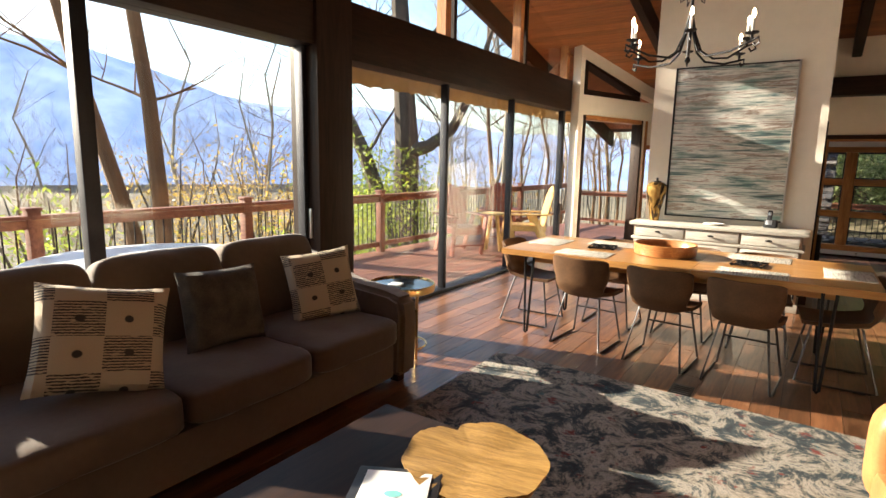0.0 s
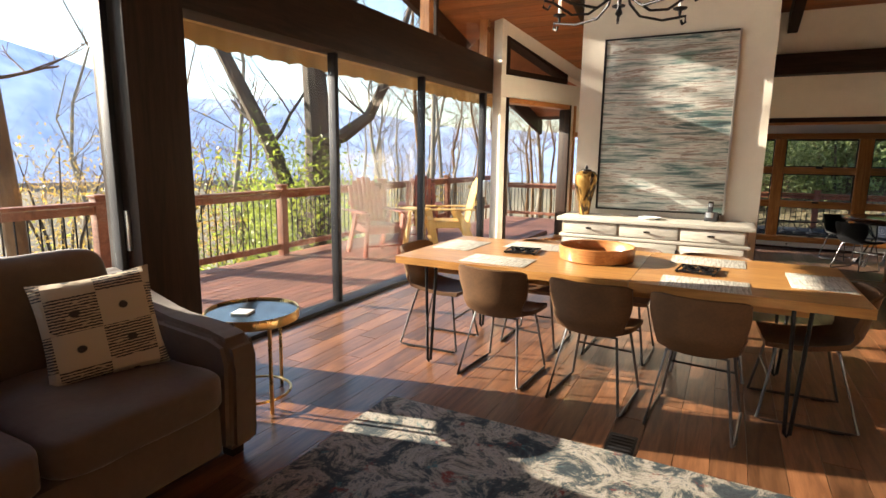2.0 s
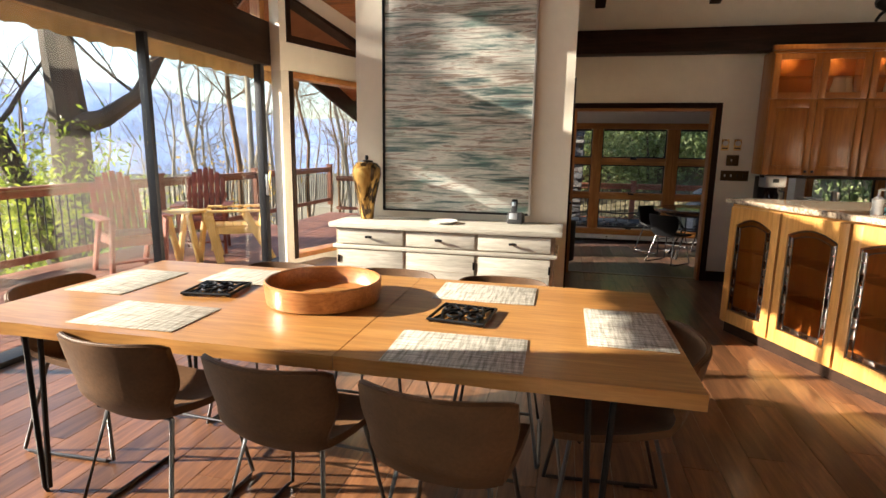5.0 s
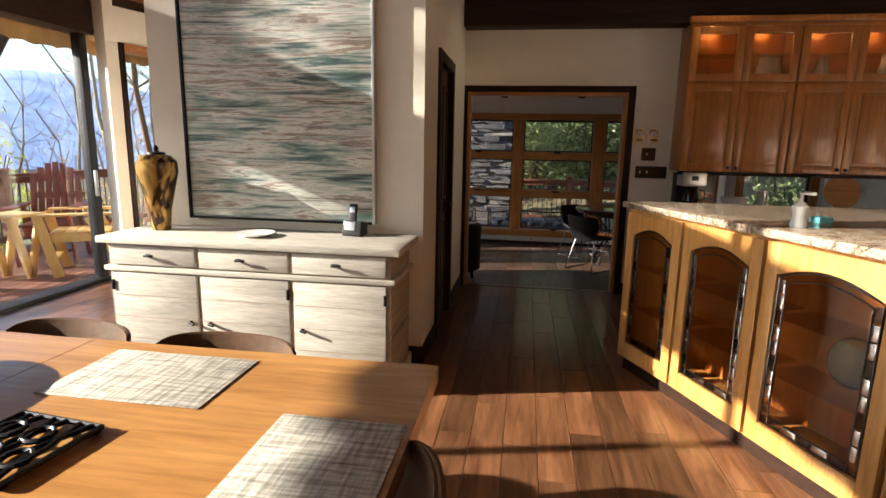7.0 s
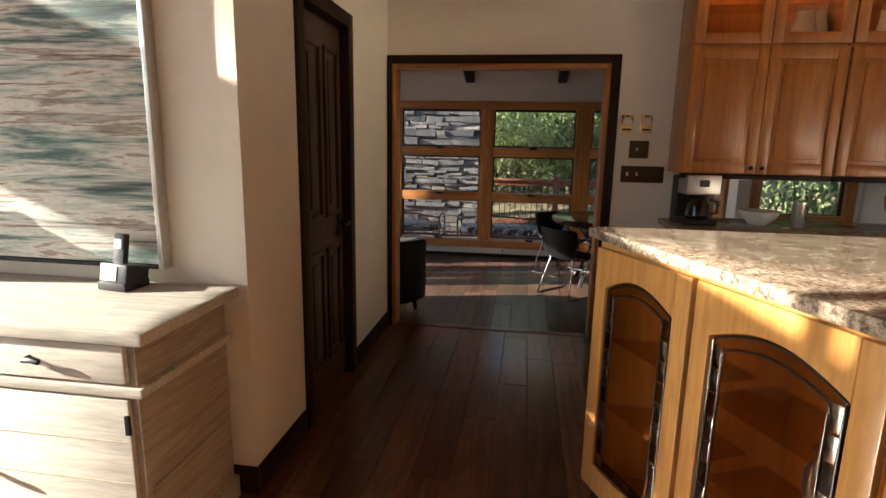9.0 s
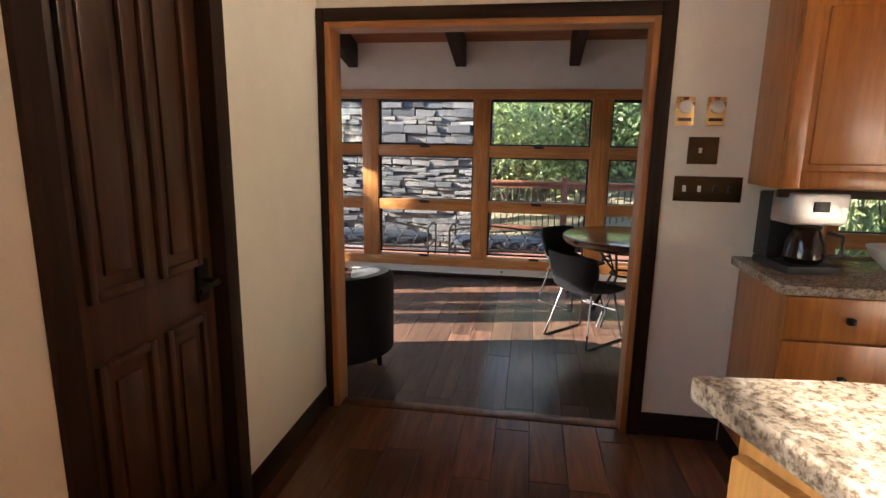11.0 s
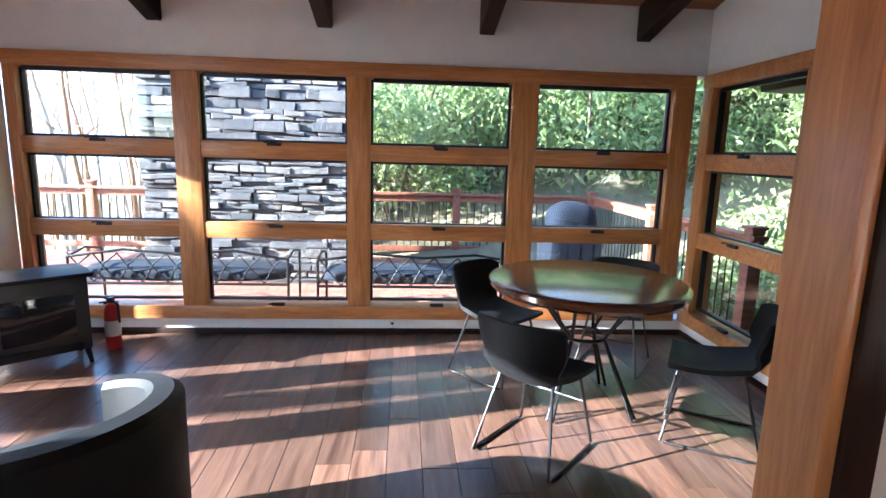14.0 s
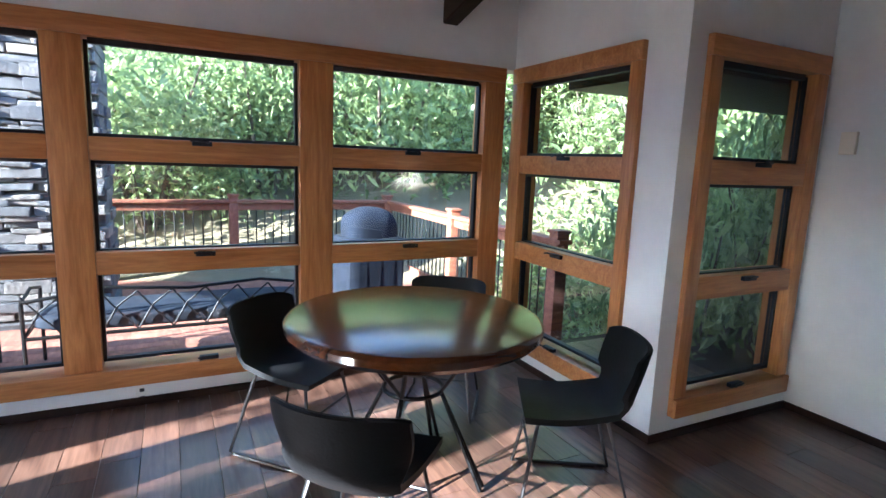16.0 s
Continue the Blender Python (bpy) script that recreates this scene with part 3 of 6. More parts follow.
def to_ceiling(x0, x1, y0, y1, z0):
    return gable(x0, x1, (y0, y1), z0)


part("wall_piece", to_ceiling(BX0 - 0.2, OX0, DW, DW + 0.1, -0.4), WALL, wall_doorway)
part("wall_piece", to_ceiling(OX1, 3.18, DW, DW + 0.1, -0.4), WALL, wall_doorway)
part("wall_piece", to_ceiling(5.10, 7.6, DW, DW + 0.1, -0.4), WALL, wall_doorway)
part("wall_piece", to_ceiling(3.18, 5.10, DW, DW + 0.1, 1.215), WALL, wall_doorway)
part("wall_piece", B(3.18, 5.10, DW, DW + 0.1, -0.4, 0.86), WALL, wall_doorway)
part("wall_piece", to_ceiling(OX0, OX1, DW, DW + 0.1, OH), WALL, wall_doorway)
doorway = tagged(new("doorway_casing"), "dark doorway casing with honey pine jambs", "", "", "structure")
for x0, x1, z0, z1 in ((BX1 + 0.002, OX0 + 0.002, 0, OH + 0.055), (OX1 - 0.002, OX1 + 0.06, 0, OH + 0.055), (OX0 + 0.002, OX1 - 0.002, OH - 0.002, OH + 0.055)):
    part("casing", B(x0, x1, DW - 0.022, DW + 0.002, z0, z1, 0.005), DARK_WOOD_Z if z0 == 0 else DARK_WOOD_X, doorway)
part("jamb", B(OX0, OX0 + 0.03, DW - 0.01, DW + 0.13, BF, OH, 0.004), PINE_Z, doorway)
part("jamb", B(OX1 - 0.03, OX1, DW - 0.01, DW + 0.13, BF, OH, 0.004), PINE_Z, doorway)
part("head", B(OX0 + 0.03, OX1 - 0.03, DW - 0.01, DW + 0.13, OH - 0.03, OH, 0.004), PINE_X, doorway)
for x0, x1 in ((OX0 - 0.08, OX0), (OX1, OX1 + 0.07)):
    part("casing", B(x0, x1, DW + 0.1, DW + 0.125, BF, OH + 0.07, 0.004), PINE_Z, doorway)
setting("threshold", B(OX0 + 0.03, OX1 - 0.03, DW + 0.02, DW + 0.10, BF - 0.01, 0.004, 0.004), FLOOR_IS, "brown wooden threshold")
setting("tie_beam", B(BX1 + 0.002, 7.5, DW - 0.22, DW - 0.004, 2.46, 2.70, 0.012), DARK_WOOD_X, "dark tie beam above the doorway")
skirting("baseboard_doorway", OX1 + 0.062, 2.86, DW - 0.014, DW, 0)

# outer walls that close the place
setting("wall_south", B(-2.8, 7.6, -3.8, -3.6, -0.3, 4.2), WALL, "plain cream wall")
setting("wall_east", gable(7.5, 7.7, (-3.6, 12.05), -0.4), WALL, "plain cream wall")

# breakfast room window wall
window_wall = tagged(new("wall_north"), "white wall with a row of pine-framed windows", "", "", "structure")
part("strip", B(-1.2, 4.2, NW, NW + 0.15, -0.45, 0.0), WALL_WHITE, window_wall)
part("upper", B(-1.2, 4.2, NW, NW + 0.15, 1.91, 2.45), WALL_WHITE, window_wall)
EDGES = (-0.95, 0.096, 0.276, 1.325, 1.495, 2.538, 2.733, 3.77)
ROWS_Z = ((1.33, 1.80), (0.73, 1.21), (0.13, 0.63))


def crank(parent, m):
    bm = bmesh.new()
    box(bm, -0.05, 0.05, -0.03, 0.0, -0.012, 0.012, 0.004)
    tube(bm, [(0.02, -0.02, 0.005), (0.03, -0.045, 0.012), (-0.03, -0.06, 0.018), (-0.06, -0.06, 0.012)], 0.006, 6)
    bm.transform(m)
    part("crank_handle", bm, ALU, parent, "dark bronze crank handle")


def window_bank(name, label, edges, m, x_lo, x_hi):
    """A bank of awning sashes: columns between the edges, three rows; built facing -y and moved by m."""
    w = tagged(new(name), label, "", "", "structure")

    def piece(n, b, mat, bev=0.006):
        bm = B(*b, bev)
        bm.transform(m)
        return part(n, bm, mat, w)
    piece("casing_top", (x_lo, x_hi, -0.035, 0.12, 1.812, 1.91), PINE_X)
    piece("casing_bottom", (x_lo, x_hi, -0.05, 0.12, 0.0, 0.10), PINE_X)
    cols = list(zip(edges[::2], edges[1::2]))
    xs = [x_lo] + [e for e in edges] + [x_hi]
    for i in range(0, len(xs), 2):
        piece("mullion", (xs[i], xs[i + 1], -0.03, 0.12, 0.10, 1.812), PINE_Z)
    for x0, x1 in cols:
        for z in (1.27, 0.68):
            piece("rail", (x0, x1, -0.025, 0.12, z - 0.06, z + 0.06), PINE_X)
        for k, (z0, z1) in enumerate(ROWS_Z):
            bm = bmesh.new()
            t = 0.018
            for b in ((x0, x0 + t, z0, z1), (x1 - t, x1, z0, z1), (x0 + t, x1 - t, z0, z0 + t), (x0 + t, x1 - t, z1 - t, z1 + 0.036)):
                box(bm, b[0], b[1], 0.03, 0.07, b[2], b[3], 0.003)
            bm.transform(m)
            part("sash", bm, ALU, w)
            bm = B(x0 + t, x1 - t, 0.048, 0.054, z0 + t, z1 - t)
            bm.transform(m)
            pane("pane", bm, w)
            crank(w, m @ Matrix.Translation(((x0 + x1) / 2, -0.02, z0 - 0.015)))
    return w


window_bank("window_1", "honey pine window bank of awning sashes with black cranks", EDGES, at(0, NW, 0), -1.03, 3.93)
# return wall with its window, then the bump-out wall and its end
RX, RY = 4.02, 11.9
wall_return = tagged(new("wall_return"), "white return wall with a pine window", "", "", "structure")
part("strip", B(RX, RX + 0.15, RY + 0.15, NW, -0.45, 0.0), WALL_WHITE, wall_return)
part("upper", B(RX, RX + 0.15, RY + 0.15, NW, 1.91, 2.8), WALL_WHITE, wall_return)
part("pier", B(RX, RX + 0.15, RY + 0.15, 12.15, 0.0, 1.91), WALL_WHITE, wall_return)
window_bank("window_2", "tall honey pine window of three sashes", (0.13, 1.08), at(RX, NW - 0.02, 0, -90), 0.005, 1.16)
wall_bump = tagged(new("wall_bump"), "white wall with a tall pine window", "", "", "structure")
part("pier", B(RX, RX + 0.12, RY, RY + 0.15, -0.45, 3.0), WALL_WHITE, wall_bump)
part("strip", B(RX + 0.12, 5.15, RY, RY + 0.15, -0.45, 0.0), WALL_WHITE, wall_bump)
part("upper", B(RX + 0.12, 5.15, RY, RY + 0.15, 1.91, 2.85), WALL_WHITE, wall_bump)
window_bank("window_3", "tall honey pine window of three sashes", (0.09, 0.86), at(RX + 0.12, RY, 0), 0.0, 0.95)
part("pier", B(RX + 1.07, 5.15, RY, RY + 0.15, 0.0, 1.91), WALL_WHITE, wall_bump)
setting("wall_breakfast_east", gable(5.15, 5.3, (DW + 0.1, RY + 0.15), -0.45), WALL_WHITE, "white panelled wall")
skirting("baseboard_north", -1.0, RX, NW - 0.014, NW, BF, 0.045)
skirting("baseboard_return", RX - 0.014, RX, RY - 0.014, NW - 0.014, BF, 0.045)
skirting("baseboard_bump", RX, 5.15, RY - 0.014, RY, BF, 0.045)
skirting("baseboard_east", 5.136, 5.15, DW + 0.1, RY - 0.014, BF, 0.045)

setting("eave", B(4.3, 7.6, 12.06, 13.1, 1.78, 1.94, 0.01), DARK_WOOD_X, "dark eave above the corner windows")

# ceiling boards, roof, rafters
bm = bmesh.new()
y = -3.7
while y < 13.5:
    y1 = y + 0.137
    for a, b2 in ((y, y1),):
        vs = [bm.verts.new(p) for p in ((-3.25, a, ceil_z(a)), (7.6, a, ceil_z(a)), (7.6, b2, ceil_z(b2)), (-3.25, b2, ceil_z(b2)), (-3.25, a, ceil_z(a) + 0.02), (7.6, a, ceil_z(a) + 0.02), (7.6, b2, ceil_z(b2) + 0.02), (-3.25, b2, ceil_z(b2) + 0.02))]
        for q in ((0, 1, 2, 3), (7, 6, 5, 4), (0, 4, 5, 1), (1, 5, 6, 2), (2, 6, 7, 3), (3, 7, 4, 0)):
            bm.faces.new([vs[i] for i in q])
    y += 0.143
bmesh.ops.reverse_faces(bm, faces=bm.faces[:])
setting("ceiling", bm, CEIL_WOOD, "sloping ceiling of stained wooden boards")
bm = bmesh.new()
for ya, yb in ((-4.0, 2.0), (2.0, 13.95)):
    vs = [bm.verts.new((x, yy, ceil_z(min(yy, 13.9) if yy > 2 else yy) + dz)) for dz in (0.03, 0.25) for x, yy in ((-3.3, ya), (7.8, ya), (7.8, yb), (-3.3, yb))]
    for q in ((0, 1, 2, 3), (7, 6, 5, 4), (0, 4, 5, 1), (1, 5, 6, 2), (2, 6, 7, 3), (3, 7, 4, 0)):
        bm.faces.new([vs[i] for i in q])
bmesh.ops.recalc_face_normals(bm, faces=bm.faces)
setting("roof", bm, DARK_WOOD_X, "dark roof slab with a wide overhang")


def rafter(x, ya, yb, w=0.11, d=0.25):
    bm = bmesh.new()
    vs = [bm.verts.new((xx, yy, ceil_z(yy) + dz)) for xx in (x - w / 2, x + w / 2) for yy, dz in ((ya, -d), (yb, -d), (yb, -0.002), (ya, -0.002))]
    for q in ((0, 1, 2, 3), (7, 6, 5, 4), (0, 4, 5, 1), (1, 5, 6, 2), (2, 6, 7, 3), (3, 7, 4, 0)):
        bm.faces.new([vs[i] for i in q])
    bmesh.ops.recalc_face_normals(bm, faces=bm.faces)
    bmesh.ops.bevel(bm, geom=bm.edges[:], offset=0.008, segments=1, affect="EDGES")
    return setting("rafter", bm, DARK_WOOD, "dark stained rafter")


for x in (-1.17, 0.0, 1.17, 2.33, 3.5, 4.7, 5.9):
    if x < 0.5:
        rafter(x, 2.0, BY if x > BX0 else 11.0)
        rafter(x, DW + 0.1, NW)
    else:
        rafter(x, 2.0, NW if x < 4 else 11.9)
    rafter(x, -3.6, 2.0)
rafter(-3.2, 2.0, 13.9, 0.09, 0.3)

# ---- outdoors: ground, far ridge, decks ----


def ground_h(x, y):
    d = math.hypot(x + 2, y - 6)
    h = -2.6
    if x < -6:
        h -= min(30.0, (-6 - x) * 0.22)
    up = max(0.0, y - 17.5 + 0.6 * min(0.0, x + 2))
    east = min(1.0, max(0.0, (x + 5) / 5))
    h += east * min(60.0, up * 0.45) + (2.0 if y > 17.5 and x > -4 else 0.0) * min(1.0, max(0.0, (x + 4) / 4))
    side = max(0.0, x - 5.5) if y > 0 else 0.0
    h += min(40.0, side * 0.4)
    return h + 0.35 * noise.noise(Vector((x * 0.15, y * 0.15, 0.3))) * min(1, d / 12)


coords_1d = sorted({round(s * (q ** 1.9) * 1.3, 2) for q in range(0, 34) for s in (-1, 1)})
bm = bmesh.new()
grid = [[bm.verts.new((x - 2, y + 8, ground_h(x - 2, y + 8))) for y in coords_1d] for x in coords_1d]
for i in range(len(grid) - 1):
    for j in range(len(grid) - 1):
        bm.faces.new((grid[i][j], grid[i + 1][j], grid[i + 1][j + 1], grid[i][j + 1]))
setting("ground", bm, GROUND, "sloping woodland ground with leaf litter")

bm = bmesh.new()
rows = []
for k in range(7):
    rows.append([])
    for j in range(90):
        a = radians(-35 + j * 1.9)      # from the north towards the west and south
        r = 700 + k * 60
        crest = 42 + 120 * math.exp(-((j - 56) / 9.0) ** 2) + 40 * math.exp(-((j - 39) / 8.0) ** 2) + 40 * math.exp(-((j - 70) / 10.0) ** 2)
        h = -60 + (crest + 60 + 22 * noise.noise(Vector((j * 0.16, k * 0.3, 2.0))) + 9 * noise.noise(Vector((j * 0.6, k, 5.0)))) * math.sin(math.pi / 2 * k / 6)
        rows[-1].append(bm.verts.new((-math.sin(a) * r, math.cos(a) * r, h)))
for k in range(6):
    for j in range(89):
        bm.faces.new((rows[k][j], rows[k][j + 1], rows[k + 1][j + 1], rows[k + 1][j]))
setting("backdrop", bm, FAR, "far mountain ridge with blue haze and glow in its colour")


def boards(parent, name, x0, x1, y0, y1, z, w, mat, along="y", length=4.0):
    cache = {}
    i = 0
    lo, hi = (x0, x1) if along == "y" else (y0, y1)
    s = lo
    while s < hi - 0.02:
        a, b2 = (y0, y1) if along == "y" else (x0, x1)
        t = a - (i * 1.37) % length
        while t < b2:
            p, q = max(a, t), min(b2, t + length)
            if q - p > 0.05:
                key = round(q - p, 2)
                if key not in cache:
                    dims = (0, w - 0.006, 0, key - 0.006, -0.03, 0) if along == "y" else (0, key - 0.006, 0, w - 0.006, -0.03, 0)
                    cache[key] = mesh_of(name, B(*dims, 0.003), mat, False)
                ob = new(name, cache[key])
                ob.location = (s, p, z) if along == "y" else (p, s, z)
                ob.parent = parent
            t += length
        s += w
        i += 1


deck = tagged(new("deck"), "red-brown timber deck outside the glass wall", "", "", "structure")
part("joists", B(-5.75, -2.85, -3.5, 13.6, DECK - 0.3, DECK - 0.035), DARK_WOOD, deck)
part("joists", B(-5.75, 4.95, 13.6, 18.1, DECK_N - 0.3, DECK_N - 0.035), DARK_WOOD, deck)


def railing(label, length, m, posts):
    r = thing("deck_railing", label, "railing", "deck railings", m)
    part("cap", B(0, length, -0.07, 0.07, 1.02, 1.06, 0.006), RAIL_WOOD, r)
    part("top_rail", B(0, length, -0.02, 0.02, 0.92, 1.01, 0.004), RAIL_WOOD, r)
    part("bottom_rail", B(0, length, -0.02, 0.02, 0.10, 0.19, 0.004), RAIL_WOOD, r)
    for p in posts:
        q = part("post", B(p - 0.06, p + 0.06, -0.062, 0.062, 0.0, 1.11, 0.006), RAIL_WOOD, r)
        part("post_cap", B(p - 0.075, p + 0.075, -0.078, 0.078, 1.11, 1.14, 0.006), RAIL_WOOD, q)
    me = mesh_of("baluster", T([(0, 0, 0.19), (0, 0, 0.92)], 0.009, 6), BLACK_METAL)
    k = 0.12
    while k < length:
        if all(abs(k - p) > 0.08 for p in posts):
            ob = new("baluster", me)
            ob.location, ob.parent = (k, 0, 0), r
        k += 0.115
    return r


railing("red cedar railing with thin black balusters", 21.4, at(-5.65, -3.4, DECK, 90), (0.05, 2.4, 6.37, 8.89, 11.75, 14.6, 17.5, 21.3))
railing("red cedar railing with thin black balusters", 10.4, at(-5.5, 18.0, DECK_N, 0), (2.4, 5.0, 8.1, 10.35))
railing("red cedar railing with thin black balusters", 4.2, at(4.88, 13.7, DECK_N, 90), (0.1, 2.1))

# stone chimney outside
chimney = thing("stone_chimney", "grey stacked ledgestone chimney rising from the deck", "chimney", m=at(-1.45, 16.2, DECK_N))
part("core", B(0.04, 2.66, 0.05, 0.95, 0.0, 5.0), GROUND, chimney, "recessed mortar core")
stone_shapes = []
for k in range(14):
    bm = B(0, 0.16 + 0.05 * (k % 7), -0.03 - 0.02 * (k % 3), 0.12, 0, 0.04 + 0.024 * (k % 4), 0.012)
    for v in bm.verts:
        v.co += Vector((noise.noise(v.co * 9 + Vector((k, 0, 0))), noise.noise(v.co * 9 + Vector((0, k, 3))), noise.noise(v.co * 9 + Vector((5, 0, k))))) * 0.026
    stone_shapes.append((mesh_of("stone", bm, STONE, False), 0.16 + 0.05 * (k % 7), 0.04 + 0.024 * (k % 4)))
rng = random.Random(4)
z, made = 0.0, 0
while z < 3.5:
    hk = rng.randrange(4)
    hh = 0.04 + 0.024 * hk
    x = -0.02
    while x < 2.6:
        me, w, h2 = rng.choice([s for s in stone_shapes if abs(s[2] - hh) < 0.001])
        ob = new("stone", me)
        ob.parent = chimney
        ob.location = (min(x, 2.72 - w), rng.uniform(-0.04, 0.03), z + rng.uniform(-0.008, 0.008))
        ob.rotation_euler = (0, rng.uniform(-0.03, 0.03), rng.uniform(-0.04, 0.04))
        x += w + 0.008
    z += hh + 0.006
me = mesh_of("side_stone", B(0, 0.12, 0, 0.42, 0, 0.11, 0.012), STONE, False)
for k in range(28):
    for j in range(2):
        ob = new("stone", me)
        ob.parent = chimney
        ob.location = (2.60 + rng.uniform(-0.01, 0.03), 0.08 + j * 0.43 - 0.1 * (k % 2), k * 0.118)


# ---- living room things ----
def dining_chair(leather, label, cat_group, m):
    c = thing("dining_chair", label, "chair", cat_group, m)
    # moulded shell: seat and wrapped back in one sweep, facing +y
    bm = bmesh.new()
    nu, nv = 14, 16
    rows = []
    for thick in (0, 1):
        rows.append([])
        for i in range(nv + 1):
            t = i / nv
            row = []
            for j in range(nu + 1):
                s = j / nu * 2 - 1
                if t < 0.45:
                    q = t / 0.45
                    w = 0.215 - 0.02 * q
                    y, z = 0.24 - 0.40 * q, 0.455 - 0.02 * math.sin(q * 3.14)
                    z += 0.035 * abs(s) ** 2.5 * (0.2 + q)
                    x = w * s
                else:
                    q = (t - 0.45) / 0.55
                    w = 0.195 + 0.045 * math.sin(min(1, q * 1.1) * 1.9)
                    x = w * math.sin(s * 1.25) / math.sin(1.25)
                    y = -0.16 - 0.05 * min(1, q * 4) - 0.07 * q + 0.13 * (1 - math.cos(s * 1.25)) * min(1, q * 3)
                    z = 0.455 + 0.318 * q + 0.04 * (1 - q) * abs(s) ** 2 - 0.03 * abs(s) ** 5 * q - 0.008 * (1 - s * s) * q ** 3
                off = Vector((0, -0.006, -0.028)) if t < 0.45 else Vector((0, -0.022, -0.004))
                row.append(bm.verts.new(Vector((x, y, z)) + (off if thick else Vector())))
            rows[-1].append(row)
    for k in (0, 1):
        for i in range(nv):
            for j in range(nu):
                f = (rows[k][i][j], rows[k][i][j + 1], rows[k][i + 1][j + 1], rows[k][i + 1][j])
                bm.faces.new(f if k == 0 else f[::-1])
    rim = [(i, 0) for i in range(nv)] + [(nv, j) for j in range(nu)] + [(i, nu) for i in range(nv, 0, -1)] + [(0, j) for j in range(nu, 0, -1)]
    for (a, b2), (d, e) in zip(rim, rim[1:] + rim[:1]):
        bm.faces.new((rows[0][a][b2], rows[1][a][b2], rows[1][d][e], rows[0][d][e]))
    bmesh.ops.recalc_face_normals(bm, faces=bm.faces)
    part("seat_shell", bm, leather, c)
    part("top_seam", T([(0.235 * math.sin(s * 1.2) / math.sin(1.2), -0.292 + 0.13 * (1 - math.cos(s * 1.25)), 0.771 - 0.03 * abs(s) ** 5 - 0.008 * (1 - s * s)) for s in (k / 8 - 1 for k in range(17))], 0.005, 6), leather, c)
    for s in (-1, 1):
        part("sled_leg", T([(s * 0.15, 0.17, 0.43), (s * 0.215, 0.24, 0.012), (s * 0.222, 0.21, 0.009), (s * 0.222, -0.2, 0.009), (s * 0.215, -0.235, 0.012), (s * 0.15, -0.12, 0.43)], 0.0085, 8), STEEL, c)
        part("foot_glide", B(s * 0.222 - 0.012, s * 0.222 + 0.012, -0.17, -0.10, 0.0, 0.012, 0.003), BLACK, c)
    part("cross_bar", T([(-0.18, 0.2, 0.25), (0.18, 0.2, 0.25)], 0.007, 8), STEEL, c)
    part("seat_bar", T([(-0.15, 0.17, 0.428), (0.15, 0.17, 0.428)], 0.008, 8), STEEL, c)
    part("seat_bar", T([(-0.15, -0.12, 0.428), (0.15, -0.12, 0.428)], 0.008, 8), STEEL, c)
    return c


chair = dining_chair(LEATHER, "brown leather shell dining chair on black sled legs", "chairs round the dining table", at(-0.61, 5.20, 0, -4))
for x, y, r in ((0.02, 5.14, -5), (0.59, 5.08, -5), (-0.62, 5.98, 180), (0.02, 6.0, 178), (0.62, 5.98, 182), (-1.28, 5.55, -88), (1.13, 5.50, 94)):
    copy_thing(chair, at(x, y, 0, r))

table = thing("dining_table", "long oak dining table with a joint and hairpin legs", "table", m=at(-0.06, 5.57, 0))


def live_edge(x0, x1):
    n = 30
    lo = [(x0 + (x1 - x0) * i / n, -0.56 + 0.006 * noise.noise(Vector((x0 + i * 0.3, 0, 0)))) for i in range(n + 1)]
    hi = [(x0 + (x1 - x0) * (n - i) / n, 0.56 + 0.006 * noise.noise(Vector((x0 + i * 0.3, 5, 0)))) for i in range(n + 1)]
    return slab(lo + hi, 0.715, 0.765)


part("tabletop", live_edge(-1.29, 0.258), TABLE_WOOD, table)
part("tabletop", live_edge(0.262, 1.38), TABLE_WOOD, table)
part("apron", B(-1.05, 1.15, -0.42, 0.42, 0.65, 0.713, 0.004), TABLE_WOOD, table)
for x, y in ((-1.07, -0.45), (-1.07, 0.45), (1.1, -0.45), (1.1, 0.45)):
    part("hairpin_leg", T([(x - 0.035, y, 0.712), (x - 0.012, y * 1.03, 0.02), (x, y * 1.03, 0.008), (x + 0.012, y * 1.03, 0.02), (x + 0.045, y, 0.712)], 0.011, 8), BLACK_METAL, table, "black iron hairpin leg")
for x, y, rz in ((-1.15, 5.66, 90), (-0.67, 5.215, 1), (-0.62, 5.90, 1), (0.58, 5.165, 1), (0.57, 5.91, 0), (1.155, 5.55, 90)):
    solo("placemat", B(-0.225, 0.225, -0.15, 0.15, 0, 0.003, 0.001), MAT_CLOTH, "woven grey-beige placemat on the dining table", "placemat", at(x, y, 0.766, rz), "placemats")
bowl = solo("serving_tray", lathe([(0.23, 0.0), (0.245, 0.005), (0.25, 0.05), (0.252, 0.092), (0.245, 0.097), (0.237, 0.092), (0.233, 0.04), (0.22, 0.022), (0.0, 0.02)], 48), BOWL_WOOD, "round wooden tray with a high rim on the table", "tray", at(-0.11, 5.62, 0.766))
solo("wooden_board", slab([(0.11 * math.cos(a) * (1.2 if math.cos(a) > 0 else 1), 0.07 * math.sin(a)) for a in (k * math.pi / 12 for k in range(24))], 0, 0.02, 0.004), TABLE_WOOD, "small wooden board inside the round tray", "board", at(-0.08, 5.58, 0.79, 25))


